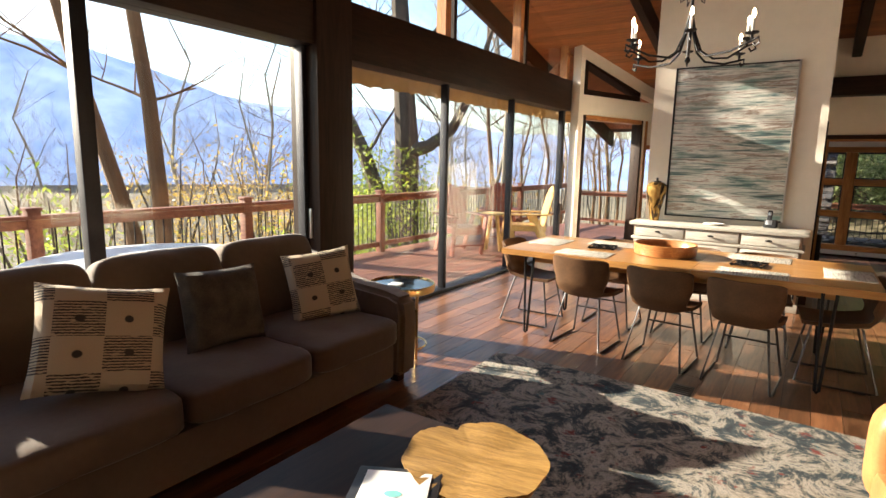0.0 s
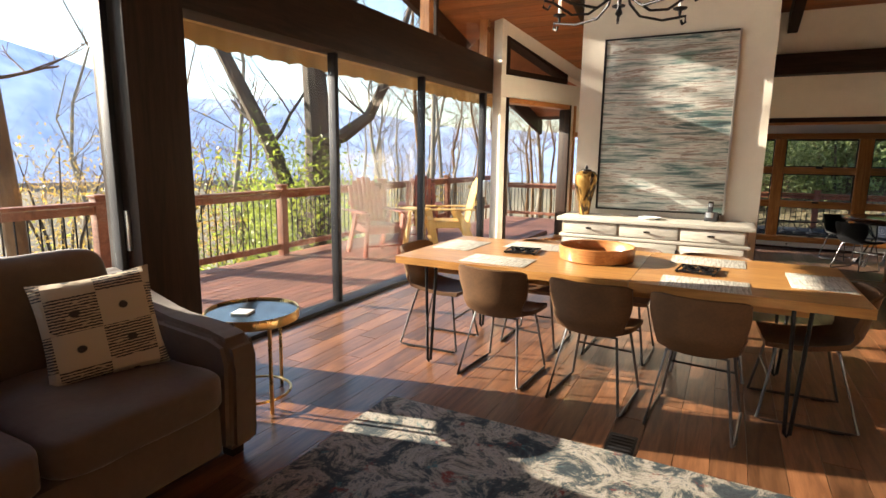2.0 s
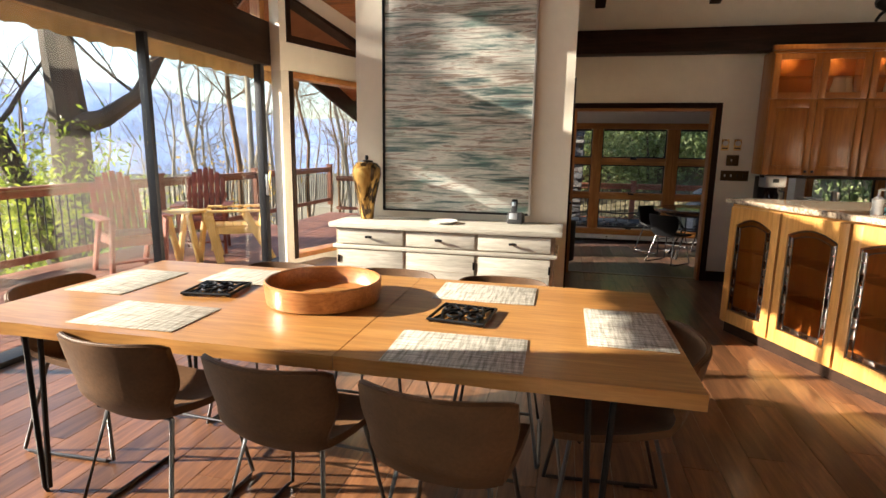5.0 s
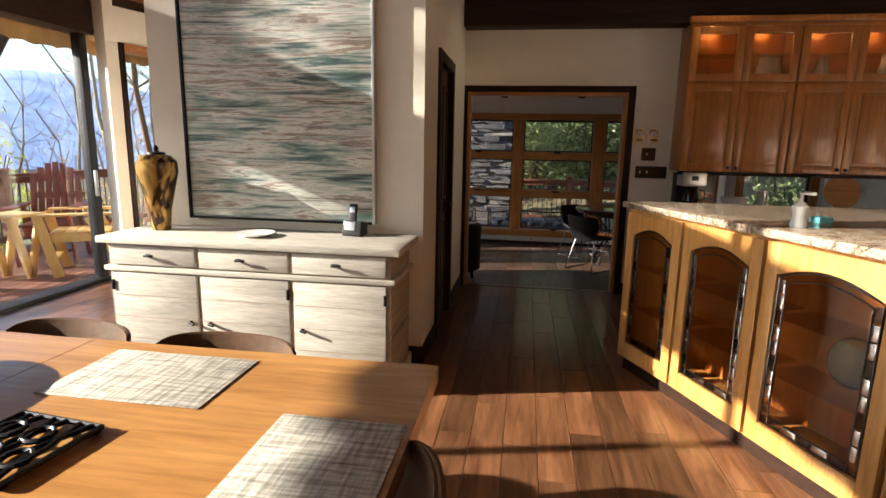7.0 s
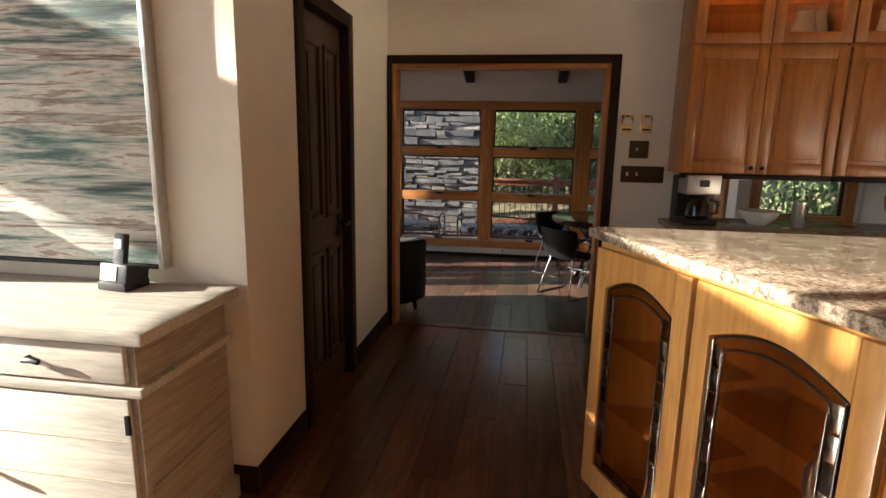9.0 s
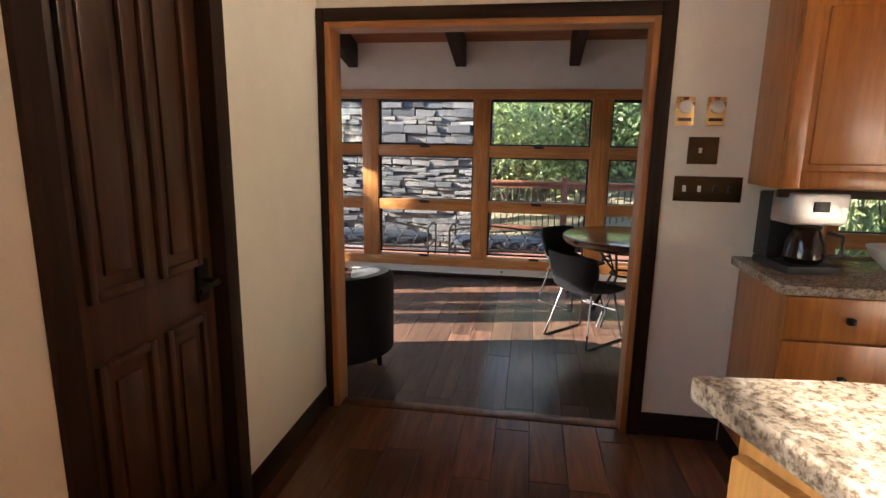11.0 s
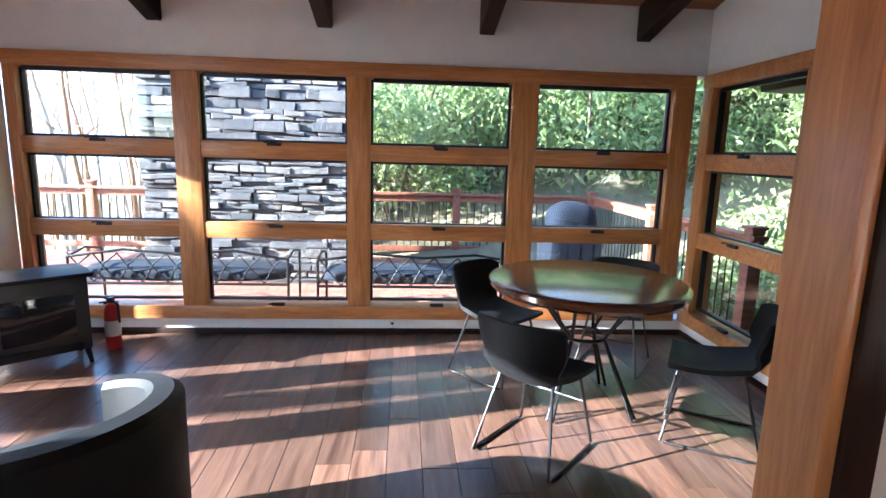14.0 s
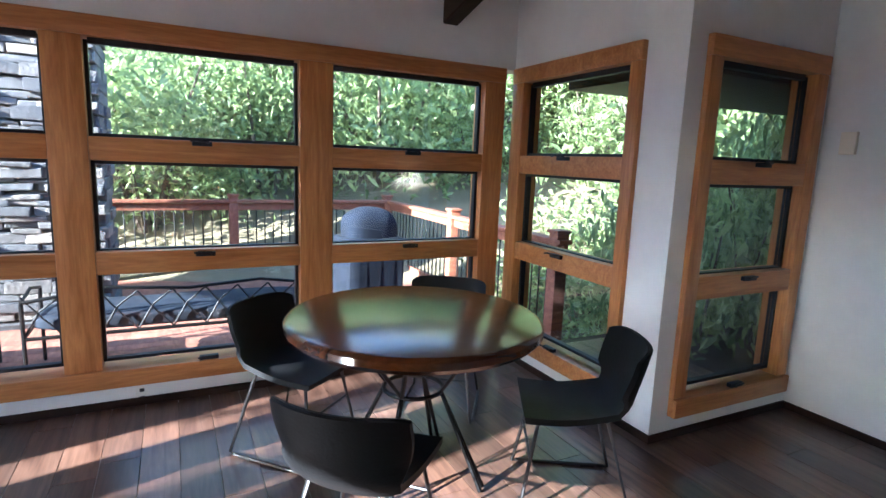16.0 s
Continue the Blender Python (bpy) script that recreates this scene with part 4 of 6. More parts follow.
def trivet(x, y, rz):
    t = thing("trivet", "black iron openwork trivet on the dining table", "trivet", "trivets", at(x, y, 0.766, rz))
    part("frame", T([(-0.11, -0.11, 0.012), (0.11, -0.11, 0.012), (0.11, 0.11, 0.012), (-0.11, 0.11, 0.012)], 0.007, 6, True), BLACK_METAL, t)
    for k in range(6):
        p = -0.09 + k * 0.036
        part("bar", T([(p, -0.11, 0.012), (p + 0.03 * (-1) ** k, 0, 0.016), (p, 0.11, 0.012)], 0.006, 6), BLACK_METAL, t)
    for k in range(4):
        part("scroll", T([(0.03 * math.cos(a) - 0.06 + 0.04 * k, 0.03 * math.sin(a) + 0.04 * (-1) ** k, 0.017) for a in (q * 0.7 for q in range(9))], 0.006, 6, True), BLACK_METAL, t)
    for sx in (-1, 1):
        for sy in (-1, 1):
            part("foot", B(sx * 0.1 - 0.008, sx * 0.1 + 0.008, sy * 0.1 - 0.008, sy * 0.1 + 0.008, 0, 0.008), BLACK_METAL, t)


trivet(-0.64, 5.62, 8)
trivet(0.53, 5.53, -6)

# chandelier
ch = thing("chandelier", "black wrought iron chandelier with lit candle bulbs", "chandelier", m=at(-0.04, 5.5, 2.30))
part("stem", lathe([(0.005, 0.0), (0.022, 0.02), (0.012, 0.06), (0.016, 0.2), (0.012, 0.5), (0.03, 0.56), (0.012, 0.62), (0.008, 0.7)], 12), BLACK_METAL, ch)
part("chain", T([(0, 0, 0.7), (0, 0, 2.03)], 0.008, 6), BLACK_METAL, ch)
part("ceiling_rose", lathe([(0.06, 1.98), (0.06, 2.03), (0.02, 2.045)], 16), BLACK_METAL, ch)
for k in range(8):
    a = 2 * math.pi * k / 8 + 0.2
    R, up = (0.55, 0.12) if k % 2 else (0.40, 0.16)
    cx, cy = math.cos(a), math.sin(a)
    arm = part("arm", T([(cx * r, cy * r, z) for r, z in ((0.01, 0.36), (0.04, 0.22), (0.09, 0.09), (0.18, 0.03), (R * 0.7, 0.03), (R, up - 0.05), (R + 0.055, up - 0.035), (R + 0.06, up - 0.075), (R + 0.03, up - 0.09), (R + 0.015, up - 0.065))], 0.0085, 8), BLACK_METAL, ch)
    bm = lathe([(0.006, up - 0.05), (0.012, up - 0.01), (0.042, up), (0.045, up + 0.008), (0.01, up + 0.01)], 16)
    bm.transform(Matrix.Translation((cx * R, cy * R, 0)))
    part("drip_pan", bm, BLACK_METAL, arm)
    bm = lathe([(0.011, up + 0.008), (0.011, up + 0.1)], 12)
    bm.transform(Matrix.Translation((cx * R, cy * R, 0)))
    part("candle_sleeve", bm, PAPER, ch, "cream candle sleeve")
    bm = lathe([(0.005, up + 0.1), (0.013, up + 0.12), (0.011, up + 0.145), (0.001, up + 0.165)], 12)
    bm.transform(Matrix.Translation((cx * R, cy * R, 0)))
    part("bulb", bm, FLAME, ch, "glowing candle bulb")
for k in range(4):
    a = 2 * math.pi * k / 4 + 0.6
    part("scroll", T([(math.cos(a) * r, math.sin(a) * r, z) for r, z in ((0.012, 0.5), (0.06, 0.54), (0.10, 0.50), (0.09, 0.45), (0.065, 0.47))], 0.006, 6), BLACK_METAL, ch)

# sideboard and what stands on it
sb = thing("sideboard", "whitewashed wooden sideboard with three drawers and doors", "sideboard", m=at(0.0, 7.66, 0))
part("top", B(-0.90, 0.905, -0.265, 0.25, 0.81, 0.85, 0.008), WASHED, sb)
part("body", B(-0.85, 0.85, -0.225, 0.24, 0.09, 0.81, 0.004), WASHED_DARK, sb)
part("moulding", B(-0.875, 0.875, -0.245, 0.245, 0.645, 0.675, 0.006), WASHED, sb)
part("plinth", B(-0.87, 0.87, -0.24, 0.245, 0.0, 0.09, 0.006), WASHED, sb)
for i in range(3):
    x0 = -0.83 + i * 0.56
    d = part("drawer", B(x0, x0 + 0.535, -0.242, -0.222, 0.685, 0.80, 0.005), WASHED, sb)
    part("pull", T([(x0 + 0.235, -0.243, 0.745), (x0 + 0.24, -0.265, 0.745), (x0 + 0.265, -0.27, 0.75), (x0 + 0.29, -0.268, 0.745)], 0.009, 8), BLACK_METAL, d, "black iron pull")
    d = part("door", B(x0, x0 + 0.535, -0.24, -0.222, 0.105, 0.635, 0.005), WASHED, sb)
    for k in range(1, 4):
        part("plank_edge", B(x0 + 0.01, x0 + 0.525, -0.2415, -0.2395, 0.105 + k * 0.132, 0.108 + k * 0.132), WASHED_DARK, d)
    hx = (x0 + 0.49, x0 + 0.05, x0 + 0.05)[i]
    part("pull", T([(hx, -0.241, 0.36), (hx, -0.262, 0.36), (hx + 0.03, -0.268, 0.355)], 0.009, 8), BLACK_METAL, d, "black iron pull")
    ex = (x0 + 0.004, x0 + 0.531, x0 + 0.531)[i]
    for z in (0.18, 0.56):
        part("hinge", B(ex - 0.008, ex + 0.008, -0.247, -0.239, z - 0.03, z + 0.03, 0.002), BLACK_METAL, d)
for s in (-1, 1):
    part("side_moulding", B(s * 0.85 - 0.008, s * 0.85 + 0.008, -0.2, 0.22, 0.3, 0.34, 0.004), WASHED_DARK, sb)


def vase_mat():
    m, n, l, b = nodes_of("gilded_drip_glaze")
    v = coords(n, l, (1, 1, 0.5))
    a = noise_tex(n, l, v, 7, 3, 0.5, 2.5)
    l.new(ramp(n, l, a, [(0.42, (0.05, 0.03, 0.015)), (0.5, (0.40, 0.23, 0.06)), (0.7, (0.62, 0.42, 0.14))]), b.inputs["Base Color"])
    b.inputs["Roughness"].default_value, b.inputs["Metallic"].default_value = 0.25, 0.6
    return m


vs = thing("vase", "tall gold and dark glazed lidded vase on the sideboard", "vase", m=at(-0.69, 7.70, 0.85))
part("body", lathe([(0.05, 0), (0.055, 0.01), (0.065, 0.12), (0.095, 0.26), (0.118, 0.36), (0.115, 0.42), (0.085, 0.455), (0.05, 0.465)], 32), vase_mat(), vs)
part("lid", lathe([(0.055, 0.463), (0.05, 0.475), (0.012, 0.482), (0.016, 0.50), (0.01, 0.515), (0.002, 0.52)], 20), BLACK_METAL, vs, "dark knobbed lid")
solo("dish", lathe([(0.07, 0), (0.105, 0.012), (0.11, 0.022), (0.10, 0.02), (0.0, 0.012)], 32), WHITE, "white ceramic dish on the sideboard", "dish", at(-0.02, 7.62, 0.851))
ph = thing("cordless_phone", "black cordless phone in its charging base on the sideboard", "telephone", m=at(0.53, 7.80, 0.851, -8))
part("base", turned(pose(0, 0, 0.0, -12), (-0.06, 0.06, -0.05, 0.05, 0.012, 0.085), bev=0.01), BLACK, ph)
part("keypad", turned(pose(0, 0, 0.0, -12), (-0.045, 0.02, -0.053, -0.049, 0.025, 0.075), bev=0.001), SILVER, ph, "silver keypad")
part("foot", B(-0.06, 0.06, -0.05, 0.06, 0, 0.03, 0.006), BLACK, ph)
part("handset", turned(pose(-0.02, 0.01, 0.05, -10), (-0.024, 0.024, -0.012, 0.014, 0, 0.14), bev=0.008), BLACK, ph)
part("screen", turned(pose(-0.02, 0.01, 0.05, -10), (-0.016, 0.016, -0.0145, -0.0115, 0.085, 0.12), bev=0.001), SILVER, ph)

pt = thing("painting", "large abstract striped canvas in grey, teal and cream", "painting", m=at(0.012, 7.93, 0.905))
part("canvas", B(-0.605, 0.605, -0.045, -0.005, 0.015, 1.735, 0.003), CANVAS, pt)
for x0, x1, z0, z1 in ((-0.625, -0.607, 0, 1.75), (0.607, 0.625, 0, 1.75), (-0.607, 0.607, 0, 0.013), (-0.607, 0.607, 1.737, 1.75)):
    part("frame_side", B(x0, x1, -0.055, -0.003, z0, z1, 0.002), SILVER if x0 > 0.6 else BLACK_METAL, pt)

# sofa
sofa = thing("sofa", "taupe suede three-seat sofa with sloping arms", "sofa", m=at(-1.85, 2.40, 0))
part("base", B(-0.52, 0.52, -1.1, 1.1, 0.06, 0.30, 0.03), SUEDE, sofa)
part("back_frame", B(-0.55, -0.36, -1.1, 1.1, 0.06, 0.80, 0.05), SUEDE, sofa)
for s in (-1, 1):
    prof = [(-0.52, 0.06), (0.56, 0.06), (0.58, 0.5), (0.55, 0.60), (0.45, 0.635), (0.1, 0.66), (-0.2, 0.74), (-0.42, 0.82), (-0.52, 0.82)]
    bm = bmesh.new()
    y0, y1 = (1.105, 1.29) if s > 0 else (-1.29, -1.105)
    f = bm.faces.new([bm.verts.new((x, y0, z)) for x, z in prof])
    r = bmesh.ops.extrude_face_region(bm, geom=[f])
    bmesh.ops.translate(bm, vec=(0, y1 - y0, 0), verts=[v for v in r["geom"] if isinstance(v, bmesh.types.BMVert)])
    bmesh.ops.recalc_face_normals(bm, faces=bm.faces)
    bmesh.ops.bevel(bm, geom=bm.edges[:], offset=0.035, segments=3, affect="EDGES")
    part("arm", bm, SUEDE, sofa)
for i in range(3):
    y = -0.735 + i * 0.735
    bm = cushion(0.90, 0.73, 0.17, 0.025, p=9)
    bm.transform(Matrix.Translation((0.14, y, 0.395)))
    part("seat_cushion", bm, SUEDE, sofa)
    bm = cushion(0.56, 0.73, 0.20, 0.05, p=6)
    bm.transform(pose(-0.30, y, 0.70, 0, 74, 0))
    part("back_cushion", bm, SUEDE, sofa)
for x in (-0.46, 0.46):
    for y in (-1.2, 1.2):
        part("foot", B(x - 0.035, x + 0.035, y - 0.035, y + 0.035, 0, 0.065, 0.006), DARK_WOOD_Z, sofa)


def throw_pillow(name, label, mat, w, h, d, m):
    p = thing(name, label, "pillow", "sofa pillows", m)
    part("cover", pillow_shape(w, h, d), mat, p)
    return p


throw_pillow("throw_pillow", "square cream pillow with black stripes leaning on the sofa", PILLOW, 0.52, 0.48, 0.18, pose(-1.62, 1.84, 0.72, -24, 10, 70))
throw_pillow("throw_pillow", "square cream pillow with black stripes leaning on the sofa", PILLOW, 0.46, 0.46, 0.16, pose(-1.72, 3.22, 0.70, -16, -5, 68))
throw_pillow("knitted_pillow", "dark brown knitted pillow on the sofa", KNIT, 0.48, 0.44, 0.17, pose(-1.76, 2.52, 0.695, -14, 2, 90))

# side table
st = thing("side_table", "round brass side table with a dark glass top", "table", m=at(-1.74, 4.08, 0))
part("tabletop", lathe([(0.24, 0.535), (0.255, 0.54), (0.255, 0.546), (0.0, 0.547)], 48), plain("blue_black_glass", (0.03, 0.05, 0.07), 0.06, var=0.05, rel=0), st, "glossy dark glass top")
part("rim", lathe([(0.256, 0.50), (0.265, 0.505), (0.268, 0.55), (0.262, 0.56), (0.257, 0.556), (0.255, 0.51)], 48), BRASS, st)
for k in range(3):
    a = 2.1 * k + 0.5 - 0.9
    part("leg", T([(0.25 * math.cos(a), 0.25 * math.sin(a), 0.51), (0.24 * math.cos(a), 0.24 * math.sin(a), 0.0)], 0.011, 10), BRASS, st)
part("foot_ring", T([(0.2 * math.cos(q), 0.2 * math.sin(q), 0.06) for q in (2 * math.pi * k / 32 for k in range(32))], 0.008, 8, True), BRASS, st)
solo("coaster", B(-0.05, 0.05, -0.05, 0.05, 0, 0.012, 0.003), PAPER, "pale square coaster on the side table", "coaster", at(-1.75, 4.02, 0.547, 20))

# rug and coffee table
solo("area_rug", B(-1.06, 2.0, 1.0, 4.5, 0.002, 0.012, 0.003), RUG, "faded oriental rug in navy, cream and rust", "rug")
ct = thing("coffee_table", "dark wooden coffee table standing on the rug", "table", m=at(-0.30, 2.12, 0.012))
part("tabletop", B(-0.36, 0.36, -0.68, 0.50, 0.34, 0.385, 0.008), DARK_WOOD, ct)
part("apron", B(-0.32, 0.32, -0.62, 0.44, 0.27, 0.34, 0.004), DARK_WOOD, ct)
for x in (-0.32, 0.32):
    for y in (-0.62, 0.44):
        part("leg", B(x - 0.035, x + 0.035, y - 0.035, y + 0.035, 0, 0.34, 0.005), DARK_WOOD_Z, ct)
bm = bmesh.new()
N = 72
c0, c1 = bm.verts.new((0, 0, 0.02)), bm.verts.new((0, 0, 0))
top, bot = [], []
for k in range(N):
    a = 2 * math.pi * k / N
    r = 0.27 * (1 - 0.22 * math.exp(-((a - 2.3) / 0.12) ** 2)) * (1 + 0.02 * math.sin(a * 9))
    zz = 0.03 + (0.004 if k % 2 else 0.0) + 0.006 * math.sin(a * 5)
    top.append(bm.verts.new((r * math.cos(a), r * math.sin(a), zz)))
    bot.append(bm.verts.new((r * 0.96 * math.cos(a), r * 0.96 * math.sin(a), 0.0)))
for k in range(N):
    j = (k + 1) % N
    bm.faces.new((c0, top[k], top[j]))
    bm.faces.new((c1, bot[j], bot[k]))
    bm.faces.new((top[k], bot[k], bot[j], top[j]))
leaf_tray = solo("leaf_tray", bm, GOLD, "round gilded leaf-shaped tray with radial ribs", "tray", at(-0.06, 2.42, 0.398, 10))
bk = thing("binder", "black folder with white printed sheets on the coffee table", "folder", m=at(-0.16, 2.06, 0.398, 28))
part("cover", B(-0.15, 0.15, -0.18, 0.16, 0, 0.03, 0.006), BLACK, bk)
part("sheet", B(-0.115, 0.115, -0.15, 0.13, 0.031, 0.034, 0.001), PAPER, bk, "white printed sheet")
part("print_mark", slab([(0.03 * math.cos(a), 0.018 * math.sin(a)) for a in (k * math.pi / 8 for k in range(16))], 0.0345, 0.0355), TEAL, bk, "small teal printed mark")
solo("magazine", B(-0.11, 0.11, -0.14, 0.14, 0, 0.008, 0.002), PAPER, "white magazine on the coffee table", "magazine", at(0.0, 2.0, 0.398, -10))

# tan leather armchair
ac = thing("leather_armchair", "tan leather armchair with a matching cushion", "armchair", m=at(1.68, 3.22, 0, 100))
part("base", B(-0.40, 0.40, -0.42, 0.42, 0.08, 0.30, 0.04), TAN, ac)
for s in (-1, 1):
    bm = cushion(0.20, 0.86, 0.48, 0.03)
    bm.transform(Matrix.Translation((s * 0.42, 0.0, 0.34)))
    part("arm", bm, TAN, ac)
bm = cushion(0.62, 0.70, 0.20, 0.03)
bm.transform(Matrix.Translation((0, 0.06, 0.39)))
part("seat_cushion", bm, TAN, ac)
bm = cushion(0.84, 0.24, 0.62, 0.03)
bm.transform(pose(0, -0.38, 0.52, 8, 0, 0))
part("backrest", bm, TAN, ac)
for x in (-0.38, 0.38):
    for y in (-0.36, 0.36):
        part("foot", B(x - 0.03, x + 0.03, y - 0.03, y + 0.03, 0, 0.09, 0.004), DARK_WOOD_Z, ac)
throw_pillow("leather_pillow", "tan leather pillow propped on the armchair", TAN, 0.42, 0.36, 0.16, pose(1.47, 3.28, 0.58, -25, 0, 92))

# ---- kitchen ----
isl = thing("kitchen_island", "honey maple island with leaded glass doors and granite top", "island")
FACE = [(2.20, 8.12), (2.41, 7.68), (2.62, 7.18), (2.86, 6.62), (3.2, 6.1)]
body = FACE + [(4.0, 6.1), (4.0, 8.12)]
inner = [(x + 0.35, y) for x, y in FACE]
part("plinth", slab([(x + 0.03, y) for x, y in FACE] + [(4.0, 6.1), (4.0, 8.12)], 0.0, 0.09), DARK_WOOD, isl)
part("floor_panel", slab(body, 0.09, 0.13), MAPLE, isl)
part("ceiling_panel", slab(body, 0.97, 1.04), MAPLE, isl)
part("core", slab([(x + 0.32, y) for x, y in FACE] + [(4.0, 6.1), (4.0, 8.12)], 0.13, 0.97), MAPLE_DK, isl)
part("end_panel", slab([(2.20, 8.12), (2.20, 8.09), (2.55, 8.09), (2.55, 8.12)], 0.13, 0.97), MAPLE, isl)
top = [(2.16, 8.20), (2.36, 7.66), (2.57, 7.15), (2.81, 6.57), (3.17, 6.02), (4.06, 6.02), (4.06, 8.22), (2.36, 8.22)]
part("worktop", slab(top, 1.04, 1.078, 0.008), GRANITE, isl, "speckled beige granite worktop")
for (ax, ay), (bx, by) in zip(FACE, FACE[1:]):
    L = math.hypot(bx - ax, by - ay)
    m = Matrix.Translation((ax, ay, 0)) @ pose(0, 0, 0, 0, 0, math.degrees(math.atan2(by - ay, bx - ax)))
    # local x runs along the face, the outside is at -y
    def face_piece(name, b, mat, parent, bev=0.004, label=""):
        bm = B(*b, bev)
        bm.transform(m)
        return part(name, bm, mat, parent, label)
    d = face_piece("door", (0.01, 0.075, -0.022, 0.0, 0.10, 1.02), MAPLE, isl)
    face_piece("stile", (L - 0.075, L - 0.01, -0.022, 0.0, 0.10, 1.02), MAPLE, d)
    face_piece("bottom_rail", (0.075, L - 0.075, -0.022, 0.0, 0.10, 0.20), MAPLE, d)
    n = 14
    x0, x1 = 0.075, L - 0.075
    arch = [(x0 + (x1 - x0) * k / n, 0.885 + 0.055 * math.sin(math.pi * k / n)) for k in range(n + 1)]
    bm = bmesh.new()
    f = bm.faces.new([bm.verts.new((x, -0.022, z)) for x, z in [(x1, 1.02), (x0, 1.02)] + arch])
    r = bmesh.ops.extrude_face_region(bm, geom=[f])
    bmesh.ops.translate(bm, vec=(0, 0.022, 0), verts=[v for v in r["geom"] if isinstance(v, bmesh.types.BMVert)])
    bmesh.ops.recalc_face_normals(bm, faces=bm.faces)
    bm.transform(m)
    part("arched_rail", bm, MAPLE, d)
    bm = B(x0, x1, -0.010, -0.006, 0.20, 0.945)
    bm.transform(m)
    pane("glass", bm, d, AMBER)
    # bevelled glass border with lead lines
    for inset, rad in ((0.010, 0.0045), (0.046, 0.004)):
        pts = [(x0 + inset, -0.014, 0.20 + inset), (x1 - inset, -0.014, 0.20 + inset)] + [(min(max(x, x0 + inset), x1 - inset), -0.014, z - inset) for x, z in arch[::-1]]
        bm = T(pts, rad, 6, True)
        bm.transform(m)
        part("lead_line", bm, CAME, d)
    for k in range(9):
        z0 = 0.26 + k * 0.068
        for xx in (x0 + 0.016, x1 - 0.042):
            face_piece("bevelled_glass_strip", (xx, xx + 0.026, -0.016, -0.011, z0, z0 + 0.062), LEAD if (k * 7 + int(xx * 100)) % 3 else RIPPLE, d)
    nb = max(2, int((x1 - x0 - 0.09) / 0.07))
    for k in range(nb):
        xa = x0 + 0.048 + k * (x1 - x0 - 0.096) / nb
        xb = xa + (x1 - x0 - 0.096) / nb - 0.006
        face_piece("bevelled_glass_strip", (xa, xb, -0.016, -0.011, 0.214, 0.242), LEAD if k % 2 else RIPPLE, d)
    for xx in (x0 + 0.046, x1 - 0.046):
        face_piece("lead_line", (xx - 0.004, xx + 0.004, -0.018, -0.010, 0.21, 0.24), CAME, d)
    for z in (0.42, 0.68):
        bm = B(0.03, L - 0.03, 0.03, 0.28, z, z + 0.008)
        bm.transform(m)
        pane("shelf", bm, isl, AMBER)


solo("figurine", lathe([(0.035, 0), (0.03, 0.03), (0.018, 0.05), (0.032, 0.10), (0.03, 0.15), (0.012, 0.18), (0.02, 0.21), (0.004, 0.235)], 16), plain("dark_glazed_figure", (0.10, 0.07, 0.09), 0.3), "small dark glazed figurine on the cabinet shelf", "figurine", at(2.68, 7.50, 0.43))
bm = lathe([(0.04, -0.01), (0.085, 0.0), (0.105, 0.014), (0.10, 0.016), (0.08, 0.006), (0.0, 0.0)], 32)
bm.transform(pose(0, 0, 0.115, 78, 0, -62))
solo("plate", bm, plain("blue_glaze", (0.03, 0.06, 0.11), 0.25), "blue glazed plate propped on the cabinet shelf", "plate", at(2.93, 7.0, 0.43))
sp = thing("soap_dispenser", "white pump soap dispenser on the granite worktop", "dispenser", m=at(2.74, 7.22, 1.078))
part("bottle", lathe([(0.03, 0), (0.033, 0.01), (0.026, 0.05), (0.034, 0.09), (0.012, 0.11)], 20), WHITE, sp)
part("pump", T([(0, 0, 0.11), (0, 0, 0.145), (0.01, 0, 0.15), (0.05, -0.01, 0.145)], 0.008, 8), WHITE, sp)
solo("sponge", B(-0.04, 0.04, -0.03, 0.03, 0, 0.03, 0.008), plain("turquoise_sponge", (0.2, 0.6, 0.65), 0.9), "turquoise sponge on the granite worktop", "sponge", at(2.92, 7.40, 1.078, 20))

UY = 9.68


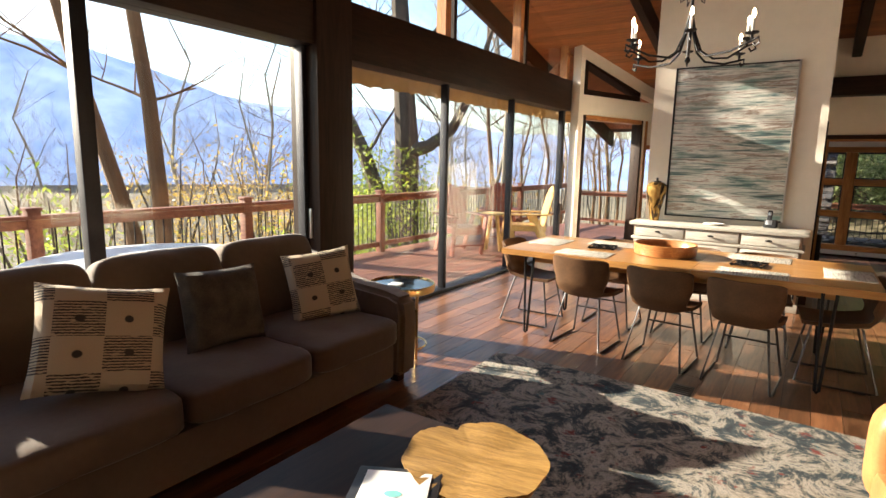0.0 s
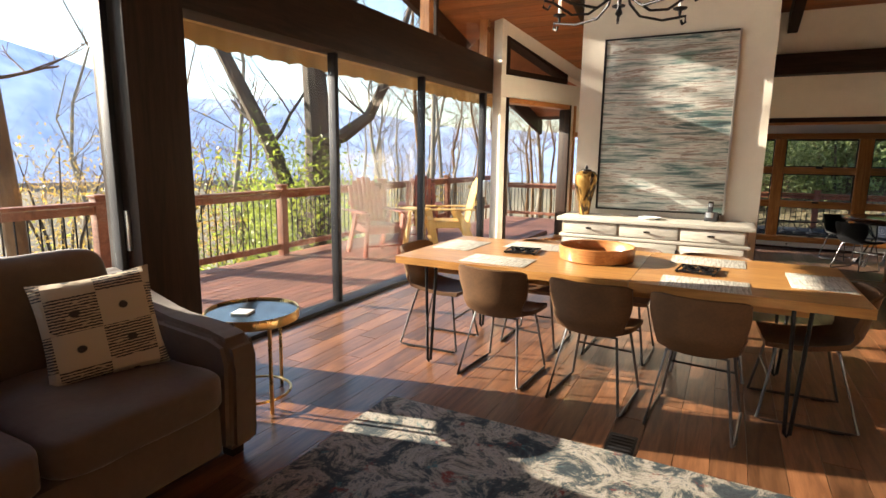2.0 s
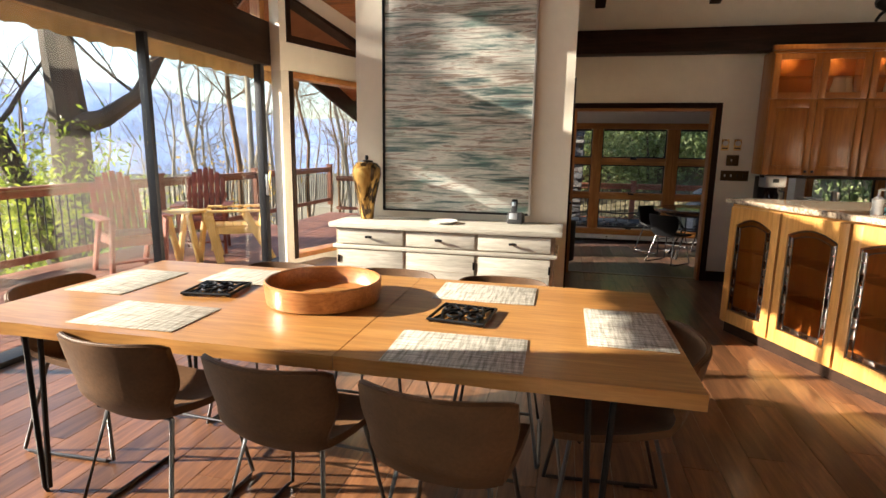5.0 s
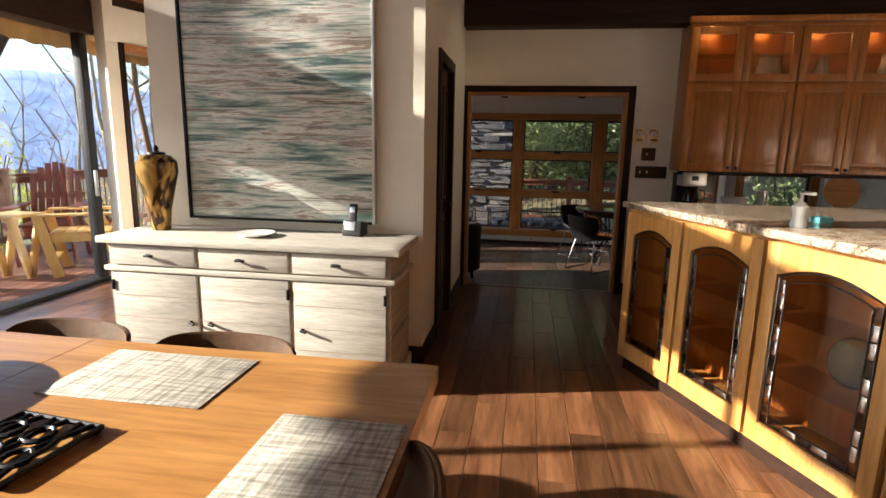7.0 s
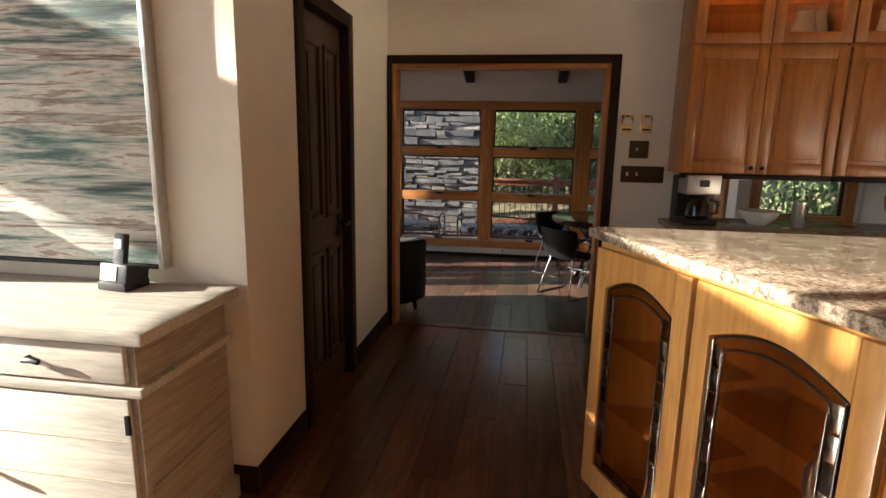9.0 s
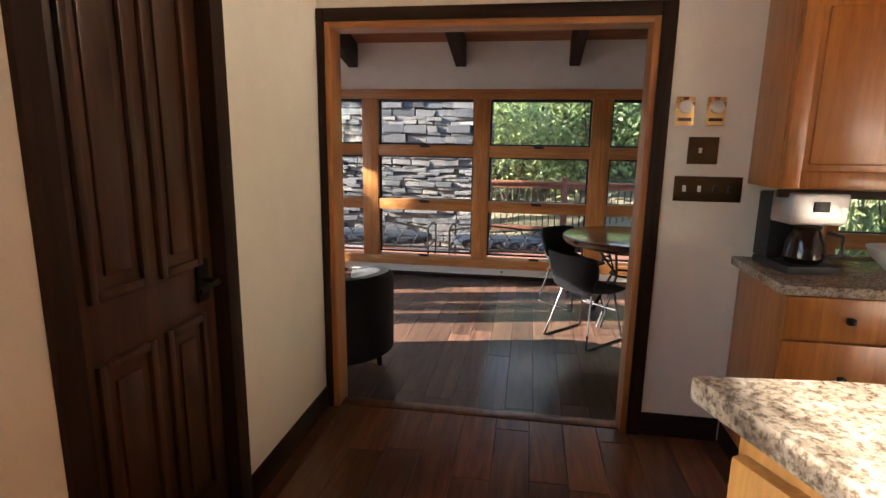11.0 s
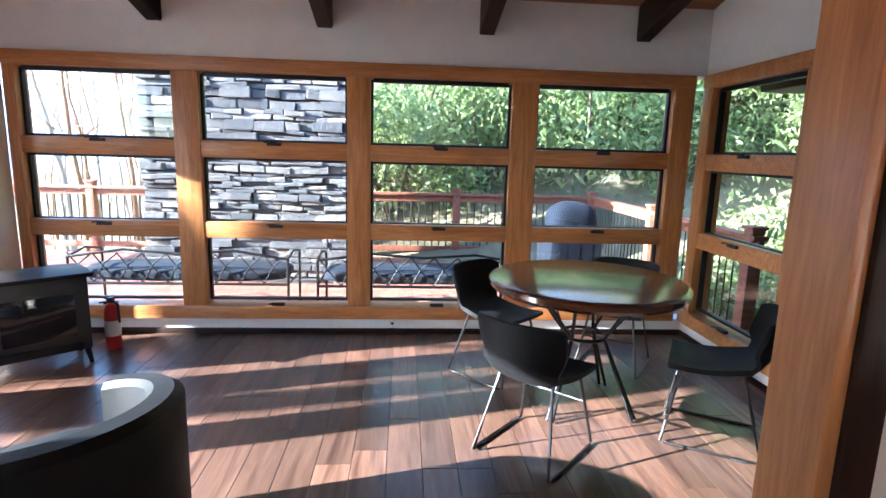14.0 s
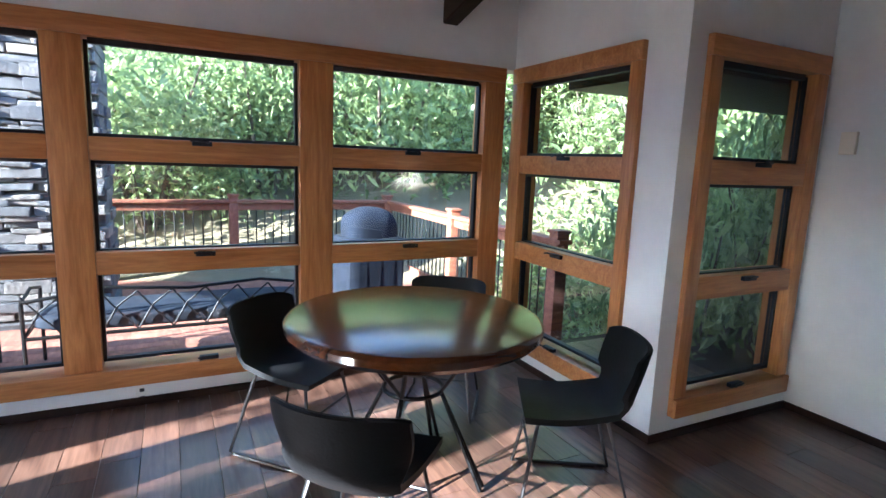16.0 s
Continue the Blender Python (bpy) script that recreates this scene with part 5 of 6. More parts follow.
def wall_cabinet(x0, x1, m=None):
    c = thing("wall_cabinet", "maple wall cabinet with panel doors and glazed top doors", "cabinet", "wall cabinets", at(x0, UY, 0))
    w = x1 - x0
    part("body", B(0, w, 0.02, DW - UY - 0.006, 1.22, 1.99, 0.003), MAPLE_DK, c)
    part("upper_back", B(0, w, DW - UY - 0.05, DW - UY - 0.006, 1.99, 2.42), MAPLE_DK, c)
    for xx in (0, w - 0.02):
        part("upper_side", B(xx, xx + 0.02, 0.02, DW - UY - 0.05, 1.99, 2.42, 0.002), MAPLE_DK, c)
    part("upper_top", B(0, w, 0.02, DW - UY - 0.006, 2.42, 2.44), MAPLE_DK, c)
    pane("shelf", B(0.02, w - 0.02, 0.04, DW - UY - 0.05, 2.19, 2.198), c, AMBER)
    for k in range(2):
        a, b2 = (0.004, w / 2 - 0.002) if k == 0 else (w / 2 + 0.002, w - 0.004)
        d = part("door", B(a, b2, 0.0, 0.018, 1.225, 1.955, 0.003), MAPLE_DK, c)
        bm = bmesh.new()
        for q in ((a, a + 0.06, 1.225, 1.955), (b2 - 0.06, b2, 1.225, 1.955), (a + 0.06, b2 - 0.06, 1.225, 1.29), (a + 0.06, b2 - 0.06, 1.89, 1.955)):
            box(bm, q[0], q[1], -0.012, 0.001, q[2], q[3], 0.004)
        part("door_frame", bm, MAPLE_DK, d)
        part("raised_panel", B(a + 0.085, b2 - 0.085, -0.008, 0.001, 1.315, 1.865, 0.007), MAPLE_DK, d)
        kx = b2 - 0.03 if k == 0 else a + 0.03
        part("knob", turned(Matrix.Translation((kx, -0.02, 1.26)), (-0.012, 0.012, -0.012, 0.01, -0.012, 0.012), bev=0.008), BLACK_METAL, d)
        g = part("glazed_door", B(a, a + 0.06, -0.012, 0.018, 1.975, 2.41, 0.004), MAPLE_DK, c)
        bm = bmesh.new()
        for q in ((b2 - 0.06, b2, 1.975, 2.41), (a + 0.06, b2 - 0.06, 1.975, 2.035), (a + 0.06, b2 - 0.06, 2.35, 2.41)):
            box(bm, q[0], q[1], -0.012, 0.018, q[2], q[3], 0.004)
        part("door_frame", bm, MAPLE_DK, g)
        pane("glass", B(a + 0.06, b2 - 0.06, 0.004, 0.008, 2.035, 2.35), g, AMBER)
        bm = lathe([(0.03, 2.412), (0.03, 2.418), (0.02, 2.419)], 12)
        bm.transform(Matrix.Translation(((a + b2) / 2, 0.2, 0)))
        part("puck_light", bm, FLAME, c, "small lit puck light")
    part("crown", B(-0.02, w if x0 > 3 else w, -0.03, 0.03, 2.44, 2.49, 0.01), MAPLE_DK, c)
    part("light_rail", B(0, w, 0.0, 0.02, 1.19, 1.22, 0.004), DARK_WOOD_X, c)


for k in range(4):
    wall_cabinet(2.86 + k * 0.86, 2.86 + (k + 1) * 0.86 - 0.004)
for x, z, s in ((3.55, 2.03, 1.0), (3.62, 2.03, 0.8), (4.0, 2.03, 0.7), (4.5, 2.03, 0.9)):
    solo("pitcher", lathe([(0.05 * s, 0), (0.065 * s, 0.02), (0.07 * s, 0.10), (0.05 * s, 0.17), (0.055 * s, 0.2)], 20), WHITE, "white ceramic pitcher inside the glazed cabinet", "pitcher", at(x, 9.9, 1.991), "cabinet crockery")
for k in range(4):
    x0 = 2.87 + k * 0.86
    c = thing("base_cabinet", "maple base cabinet with a drawer over doors", "cabinet", "base cabinets", at(x0, 9.52, 0))
    part("body", B(0, 0.856, 0.02, DW - 9.52 - 0.006, 0.1, 0.86, 0.003), MAPLE_DK, c)
    part("plinth", B(0, 0.856, 0.07, 0.5, 0.0, 0.1), DARK_WOOD, c)
    for a, b2 in ((0.004, 0.426), (0.43, 0.852)):
        for z0, z1 in ((0.69, 0.85), (0.41, 0.68), (0.11, 0.40)):
            d = part("drawer", B(a, b2, 0.0, 0.018, z0, z1, 0.005), MAPLE_DK, c)
            part("knob", turned(Matrix.Translation(((a + b2) / 2, -0.016, (z0 + z1) / 2)), (-0.012, 0.012, -0.01, 0.018, -0.012, 0.012), bev=0.006), BLACK_METAL, d)
solo("counter_worktop", B(2.83, 6.35, 9.48, DW - 0.004, 0.862, 0.90, 0.008), GRANITE, "speckled granite worktop along the kitchen wall", "worktop")
setting("pass_through_sill", B(3.18, 5.10, DW - 0.002, DW + 0.12, 0.862, 0.90, 0.006), GRANITE, "granite sill of the open pass-through")
cm = thing("coffee_maker", "silver and black drip coffee maker on the worktop", "coffee maker", m=at(2.99, 9.78, 0.90, 8))
part("base", B(-0.10, 0.10, -0.13, 0.12, 0, 0.035, 0.01), BLACK, cm)
part("column", B(-0.10, 0.10, 0.02, 0.12, 0.035, 0.30, 0.01), BLACK, cm)
part("head", B(-0.105, 0.105, -0.12, 0.02, 0.19, 0.31, 0.012), SILVER, cm)
part("clock", B(-0.03, 0.03, -0.125, -0.119, 0.24, 0.28, 0.004), BLACK, cm)
bm = lathe([(0.06, 0.037), (0.075, 0.06), (0.07, 0.12), (0.05, 0.165), (0.055, 0.18)], 24)
bm.transform(Matrix.Translation((0, -0.05, 0)))
cf = part("carafe", bm, plain("dark_coffee_glass", (0.02, 0.012, 0.008), 0.08, rel=0), cm, "dark glass carafe")
part("carafe_handle", T([(0.05, -0.1, 0.16), (0.085, -0.135, 0.15), (0.085, -0.135, 0.08), (0.06, -0.11, 0.07)], 0.008, 8), BLACK, cf)
solo("tumbler", lathe([(0.03, 0), (0.035, 0.01), (0.04, 0.16), (0.038, 0.16)], 20), SILVER, "steel tumbler on the worktop", "tumbler", at(3.6, 9.75, 0.90))
solo("wicker_plate", (lambda b: (b.transform(pose(0, 0, 0.15, 78, 0, 0)), b)[1])(lathe([(0.0, 0.0), (0.05, 0.004), (0.10, 0.003), (0.15, 0.02), (0.148, 0.026), (0.0, 0.008)], 32)), PINE_X, "round woven plate leaning on the backsplash", "plate", at(4.35, 10.0, 0.90))
bo = solo("mixing_bowl", lathe([(0.05, 0), (0.10, 0.05), (0.12, 0.09), (0.115, 0.09), (0.05, 0.012), (0.0, 0.01)], 24), WHITE, "white mixing bowl on the worktop", "bowl", at(3.4, 9.82, 0.90))

sl = thing("spotlight", "black cylinder spotlight on the tie beam", "lamp", m=at(3.65, 9.52, 2.75))
bm = lathe([(0.05, -0.10), (0.075, -0.09), (0.08, 0.10), (0.06, 0.13)], 24)
bm.transform(pose(0.09, 0, 0.04, 0, 60, 180))
part("can", bm, BLACK_METAL, sl)
part("bracket", T([(0.09, 0.02, 0.04), (0.09, 0.20, 0.0), (0.09, 0.26, -0.04)], 0.015, 8), BLACK_METAL, sl)

# wall switches by the doorway
for x in (2.575, 2.70):
    t = thing("dimmer", "brass dial thermostat on the wall", "switch", "wall dials", at(x, DW, 1.52))
    part("plate", B(-0.038, 0.038, -0.012, 0.0, -0.06, 0.06, 0.005), BRASS, t)
    bm = lathe([(0.028, 0), (0.026, 0.016), (0.0, 0.017)], 20)
    bm.transform(pose(0, -0.012, 0.018, 90))
    part("dial", bm, SILVER, t)
    part("slot", B(-0.028, 0.028, -0.014, -0.011, -0.042, -0.028, 0.001), BLACK, t)
t = thing("switch_plate", "dark bronze switch plate on the wall", "switch", "switch plates", at(2.665, DW, 1.355))
part("plate", B(-0.062, 0.062, -0.01, 0.0, -0.058, 0.058, 0.004), BRONZE, t)
part("insert", B(-0.04, 0.01, -0.013, -0.009, -0.045, 0.045, 0.002), BRONZE, t)
part("toggle", B(-0.02, -0.008, -0.024, -0.012, -0.01, 0.012, 0.002), WHITE, t)
t = thing("switch_plate", "wide dark bronze four-gang switch plate on the wall", "switch", "switch plates", at(2.70, DW, 1.19))
part("plate", B(-0.14, 0.14, -0.01, 0.0, -0.055, 0.055, 0.004), BRONZE, t)
for k in range(4):
    part("toggle", B(-0.105 + k * 0.062, -0.093 + k * 0.062, -0.024, -0.009, -0.012, 0.014, 0.002), WHITE if k < 2 else BLACK, t)

# ---- breakfast room ----
rt = thing("round_table", "round dark polished table with a green sheen on wire legs", "table", m=at(2.78, 12.12, BF))
part("tabletop", lathe([(0.49, 0.685), (0.53, 0.69), (0.548, 0.71), (0.548, 0.735), (0.535, 0.746), (0.52, 0.75), (0.0, 0.752)], 64), wood("polished_walnut", (0.05, 0.018, 0.008), (0.12, 0.045, 0.018), "x", 0.2, gloss=0.6), rt)
part("apron", lathe([(0.36, 0.645), (0.37, 0.65), (0.37, 0.685), (0.0, 0.686)], 48), DARK_WOOD, rt)
for k in range(4):
    a = math.pi / 4 + k * math.pi / 2
    for da in (-0.3, 0.3):
        part("wire_leg", T([(0.30 * math.cos(a + da), 0.30 * math.sin(a + da), 0.66), (0.13 * math.cos(a), 0.13 * math.sin(a), 0.42), (0.33 * math.cos(a + da * 0.2), 0.33 * math.sin(a + da * 0.2), 0.008)], 0.010, 8), BLACK_METAL, rt)
part("hub", T([(0.13 * math.cos(q), 0.13 * math.sin(q), 0.42) for q in (2 * math.pi * k / 24 for k in range(24))], 0.010, 8, True), BLACK_METAL, rt)
black = dining_chair(BLACK_LEATHER, "black leather shell chair on black sled legs", "chairs round the breakfast table", at(2.40, 11.64, BF, -43))
black.scale = (0.94, 0.94, 0.92)
for x, y, r in ((3.36, 11.74, 60), (2.36, 12.58, 222), (3.22, 12.72, 145)):
    copy_thing(black, at(x, y, BF, r))

tub = thing("tub_chair", "black leather tub chair on dark tapered legs", "armchair", m=at(0.67, 10.80, BF, 50) @ Matrix.Diagonal((1, 1, 0.88, 1)))
bm = bmesh.new()
n, prof = 28, ((0.0, 0.16), (0.0, 0.74), (0.03, 0.765), (0.09, 0.765), (0.11, 0.74), (0.11, 0.16))
rings = []
for k in range(n + 1):
    a = radians(-125 + 250 * k / n) - math.pi / 2
    drop = 0.10 * (abs(k / n * 2 - 1)) ** 2
    rings.append([bm.verts.new(((0.40 - d) * math.cos(a), (0.40 - d) * math.sin(a), z - (drop if z > 0.5 else 0))) for d, z in prof])
for A, C in zip(rings, rings[1:]):
    for j in range(len(prof)):
        bm.faces.new((A[j], A[(j + 1) % len(prof)], C[(j + 1) % len(prof)], C[j]))
bm.faces.new(rings[0])
bm.faces.new(rings[-1][::-1])
bmesh.ops.recalc_face_normals(bm, faces=bm.faces)
part("tub_back", bm, BLACK_LEATHER, tub)
bm = cushion(0.60, 0.60, 0.16, 0.03, p=3)
bm.transform(Matrix.Translation((0, 0.04, 0.40)))
part("seat_cushion", bm, BLACK_LEATHER, tub)
part("base", lathe([(0.37, 0.15), (0.38, 0.18), (0.36, 0.32), (0.0, 0.33)], 32), BLACK_LEATHER, tub)
for k in range(4):
    a = math.pi / 4 + k * math.pi / 2
    part("leg", T([(0.29 * math.cos(a), 0.29 * math.sin(a), 0.16), (0.31 * math.cos(a), 0.31 * math.sin(a), 0)], [0.028, 0.016], 10), DARK_WOOD_Z, tub)

stove = thing("stove_heater", "black electric stove heater with a glass front", "stove", m=at(-0.57, 12.68, BF, 42))
part("body", B(-0.27, 0.27, -0.16, 0.16, 0.10, 0.58, 0.015), BLACK, stove)
part("top", B(-0.30, 0.30, -0.19, 0.19, 0.58, 0.61, 0.01), BLACK_METAL, stove)
part("window", B(-0.19, 0.19, -0.166, -0.158, 0.2, 0.48, 0.004), plain("dark_stove_glass", (0.01, 0.01, 0.012), 0.08, rel=0), stove)
part("grille", B(-0.22, 0.22, -0.17, -0.158, 0.11, 0.16, 0.004), BLACK_METAL, stove)
for x in (-0.24, 0.24):
    for y in (-0.13, 0.13):
        part("leg", T([(x, y, 0.11), (x * 1.08, y * 1.1, 0)], [0.02, 0.013], 8), BLACK_METAL, stove)
fe = thing("fire_extinguisher", "small red fire extinguisher with a black nozzle", "extinguisher", m=at(-0.27, 13.0, BF))
part("cylinder", lathe([(0.045, 0), (0.05, 0.01), (0.05, 0.27), (0.035, 0.32), (0.015, 0.335)], 20), RED, fe)
part("valve", B(-0.02, 0.02, -0.02, 0.02, 0.335, 0.37, 0.005), BLACK, fe)
part("nozzle", T([(0.015, -0.02, 0.35), (0.06, -0.03, 0.33), (0.065, -0.03, 0.2)], 0.009, 8), BLACK, fe)
part("label", T([(0, 0, 0.10), (0, 0, 0.21)], 0.0507, 20), PAPER, fe, "white instruction label")
for x in (1.67,):
    o = thing("wall_outlet", "white outlet on the wall strip", "outlet", m=at(x, NW - 0.0, -0.07))
    part("plate", B(-0.03, 0.03, -0.006, 0, -0.045, 0.055, 0.003), WHITE, o)
    for z in (-0.02, 0.025):
        part("socket", B(-0.012, 0.012, -0.0075, -0.005, z - 0.01, z + 0.01, 0.002), BLACK, o)
sw = thing("light_switch", "white three-gang light switch on the wall", "switch", m=at(5.15, 11.15, 1.0, -90))
part("plate", B(-0.1, 0.1, -0.008, 0, -0.06, 0.06, 0.004), WHITE, sw)
for k in range(3):
    part("toggle", B(-0.06 + k * 0.055, -0.048 + k * 0.055, -0.02, -0.007, -0.01, 0.014, 0.002), SILVER, sw)
th = thing("thermostat", "beige thermostat on the wall", "thermostat", m=at(5.15, 11.75, 1.45, -90))
part("case", B(-0.04, 0.04, -0.025, 0, -0.06, 0.06, 0.006), WALL, th)

fan = thing("ceiling_fan", "white ceiling fan with four blades", "fan", m=at(1.75, 11.7, 2.33))
part("motor", lathe([(0.02, -0.04), (0.09, -0.02), (0.11, 0.02), (0.10, 0.08), (0.03, 0.10)], 24), WHITE, fan)
part("rod", T([(0, 0, 0.1), (0, 0, ceil_z(11.7) - 2.33)], 0.012, 8), WHITE, fan)
for k in range(4):
    bm = B(0.12, 0.52, -0.055, 0.055, 0.0, 0.008, 0.003)
    bm.transform(pose(0, 0, 0.02, 8, 0, 25 + 90 * k))
    part("blade", bm, WHITE, fan)

fv = thing("floor_vent", "small dark metal vent set in the floor", "vent", m=at(0.28, 4.58, 0.001))
part("frame", B(-0.07, 0.07, -0.13, 0.13, 0, 0.004, 0.001), BLACK_METAL, fv)
for k in range(7):
    part("slat", B(-0.055, 0.055, -0.11 + k * 0.033, -0.095 + k * 0.033, 0.004, 0.007, 0.001), BLACK, fv)

# ---- on the decks ----


def adirondack(label, mat, m):
    c = thing("adirondack_chair", label, "chair", "tall deck chairs", m)
    for s in (-1, 1):
        part("front_leg", turned(pose(s * 0.30, 0.28, 0, -12), (-0.02, 0.02, -0.05, 0.05, 0, 0.72)), mat, c)
        part("rear_leg", turned(pose(s * 0.30, -0.42, 0, -28), (-0.02, 0.02, -0.05, 0.05, 0.0, 0.78)), mat, c)
        part("arm", B(s * 0.34 - 0.07, s * 0.34 + 0.07, -0.36, 0.42, 0.71, 0.735, 0.006), mat, c)
        part("side_rail", B(s * 0.27 - 0.015, s * 0.27 + 0.015, -0.3, 0.36, 0.40, 0.49, 0.004), mat, c)
    for k in range(5):
        part("seat_slat", B(-0.27, 0.27, -0.24 + k * 0.115, -0.135 + k * 0.115, 0.49, 0.512, 0.004), mat, c)
    part("foot_rest", B(-0.29, 0.29, 0.30, 0.40, 0.18, 0.205, 0.004), mat, c)
    for k in range(7):
        x = (k - 3) * 0.083
        hgt = 0.80 - 0.018 * (k - 3) ** 2
        bm = turned(pose(0, -0.26, 0.48, 14, 0, 0), (x - 0.036 + 0.0, x + 0.036, -0.012, 0.012, 0, hgt), bev=0.01)
        part("back_slat", bm, mat, c)
    part("back_brace", turned(pose(0, -0.275, 0.48, 14), (-0.30, 0.30, -0.036, -0.014, 0.32, 0.40)), mat, c)
    part("front_rail", B(-0.29, 0.29, 0.345, 0.365, 0.38, 0.488, 0.004), mat, c)
    return c


red = adirondack("tall red-stained slatted deck chair", RED_CHAIR, at(-4.45, 9.2, DECK, -120))
copy_thing(red, at(-4.45, 10.7, DECK, -150))
adirondack("tall yellow pine slatted deck chair", YELLOW_CHAIR, at(-3.62, 10.35, DECK, 125))
tb = thing("deck_table", "small yellow pine deck table", "table", m=at(-4.1, 9.85, DECK))
part("tabletop", B(-0.22, 0.22, -0.22, 0.22, 0.70, 0.73, 0.006), YELLOW_CHAIR, tb)
for a in (-1, 1):
    for s in (-1, 1):
        part("leg", turned(pose(a * 0.16, 0, 0, s * 14), (-0.02, 0.02, -0.04, 0.04, 0.005, 0.715)), YELLOW_CHAIR, tb)

tub2 = thing("hot_tub", "round hot tub with a pale cover on the deck", "hot tub", m=at(-4.3, 3.4, DECK))
part("shell", lathe([(0.98, 0), (1.0, 0.03), (1.0, 0.60), (0.97, 0.62)], 48), RAIL_WOOD, tub2)
part("cover", lathe([(1.03, 0.60), (1.05, 0.62), (1.05, 0.68), (1.0, 0.71), (0.0, 0.74)], 48), plain("pale_vinyl_cover", (0.62, 0.62, 0.62), 0.35, var=0.1), tub2)

# length past the glass wall is added to block sun to the breakfast floor
aw = thing("awning", "rolled tan awning with a scalloped valance", "awning", m=at(WX - 0.2, 4.32, 0))
part("roller", T([(0, 0, 2.43), (0, 6.6, 2.43)], 0.06, 12), ORANGE_EDGE, aw)
bm = bmesh.new()
n = 284
a = [bm.verts.new((-0.07, 6.6 * k / n, 2.43)) for k in range(n + 1)]
b3 = [bm.verts.new((-0.07 + 0.012 * math.sin(k * 0.9), 6.6 * k / n, 2.235 + 0.018 * abs(math.sin(k * math.pi / 10)) + 0.02 * noise.noise(Vector((k * 0.05, 0, 0))))) for k in range(n + 1)]
for k in range(n):
    bm.faces.new((a[k], a[k + 1], b3[k + 1], b3[k]))
r = bmesh.ops.extrude_face_region(bm, geom=bm.faces[:])
bmesh.ops.translate(bm, vec=(0.004, 0, 0), verts=[v for v in r["geom"] if isinstance(v, bmesh.types.BMVert)])
part("valance", bm, ORANGE_EDGE, aw)


def daybed(x, y, rz):
    d = thing("metal_bench", "black wrought iron bench with a navy cushion", "bench", "deck benches", at(x, y, DECK_N, rz))
    w = 1.05
    part("seat_frame", T([(-w, -0.3, 0.36), (w, -0.3, 0.36), (w, 0.3, 0.36), (-w, 0.3, 0.36)], 0.014, 8, True), BLACK_METAL, d)
    for sx in (-w, w):
        for sy in (-0.3, 0.3):
            part("leg", T([(sx, sy, 0.0), (sx, sy, 0.62 if sy < 0 else 0.60)], 0.014, 8), BLACK_METAL, d)
        part("arm", T([(sx, -0.3, 0.62), (sx, 0.0, 0.66), (sx, 0.3, 0.60)], 0.012, 8), BLACK_METAL, d)
    part("back_rail", T([(-w, -0.3, 0.62), (-w / 2, -0.31, 0.70), (0, -0.3, 0.66), (w / 2, -0.31, 0.70), (w, -0.3, 0.62)], 0.013, 8), BLACK_METAL, d)
    for k in range(9):
        x0 = -w + k * 2 * w / 9
        part("lattice", T([(x0, -0.3, 0.37), (x0 + 0.1, -0.3, 0.55), (x0 + 2 * w / 9, -0.3, 0.66)], 0.007, 6), BLACK_METAL, d)
        part("lattice", T([(x0 + 2 * w / 9, -0.3, 0.37), (x0 + 0.12, -0.3, 0.50), (x0, -0.3, 0.66)], 0.007, 6), BLACK_METAL, d)
    bm = cushion(2 * w - 0.05, 0.56, 0.13, 0.02)
    bm.transform(Matrix.Translation((0, 0, 0.435)))
    part("seat_cushion", bm, NAVY, d)
    return d


db = daybed(1.95, 14.85, 0)
copy_thing(db, at(-0.45, 14.9, DECK_N, 0))
gr = thing("covered_grill", "barbecue grill under a blue-grey cover on the deck", "grill", m=at(3.95, 16.2, DECK_N, 8) @ Matrix.Diagonal((0.88, 0.88, 0.95, 1)))
bm = cushion(0.72, 0.55, 0.55, 0.05, p=3.5)
bm.transform(Matrix.Translation((0, 0, 0.86)))
part("hood_cover", bm, BLUE_COVER, gr)
bm = B(-0.40, 0.40, -0.3, 0.3, 0.02, 0.82, 0.04)
bmesh.ops.subdivide_edges(bm, edges=bm.edges[:], cuts=6, use_grid_fill=True)
for v in bm.verts:
    v.co += Vector((0.02 * math.sin(v.co.y * 30), 0.02 * math.sin(v.co.x * 28), 0)) * (1 - v.co.z)
part("skirt_cover", bm, BLUE_COVER, gr)


# ---- trees ----
def leaf_cloud(n, rx, ry, rz, size, seed, clumps=40, droop=0.3):
    """Many small leaves gathered in uneven clumps inside an egg shape."""
    g = np.random.default_rng(seed)
    c = g.normal(size=(clumps, 3))
    c = c / np.linalg.norm(c, axis=1)[:, None] * (g.random((clumps, 1)) ** 0.45)
    which = g.integers(0, clumps, n)
    p = (c[which] + g.normal(size=(n, 3)) * 0.17) * np.array((rx, ry, rz))
    u = g.normal(size=(n, 3))
    u /= np.linalg.norm(u, axis=1)[:, None]
    w = np.cross(u, g.normal(size=(n, 3)))
    w /= np.linalg.norm(w, axis=1)[:, None]
    s = size * (0.6 + 0.8 * g.random((n, 1)))
    v = np.empty((n, 4, 3))
    v[:, 0], v[:, 1], v[:, 2], v[:, 3] = p - u * s, p + w * s * 0.35, p + u * s, p - w * s * 0.35
    v[:, 2, 2] -= s[:, 0] * droop
    me = bpy.data.meshes.new("leaves")
    me.from_pydata(v.reshape(-1, 3).tolist(), [], np.arange(n * 4).reshape(n, 4).tolist())
    return me


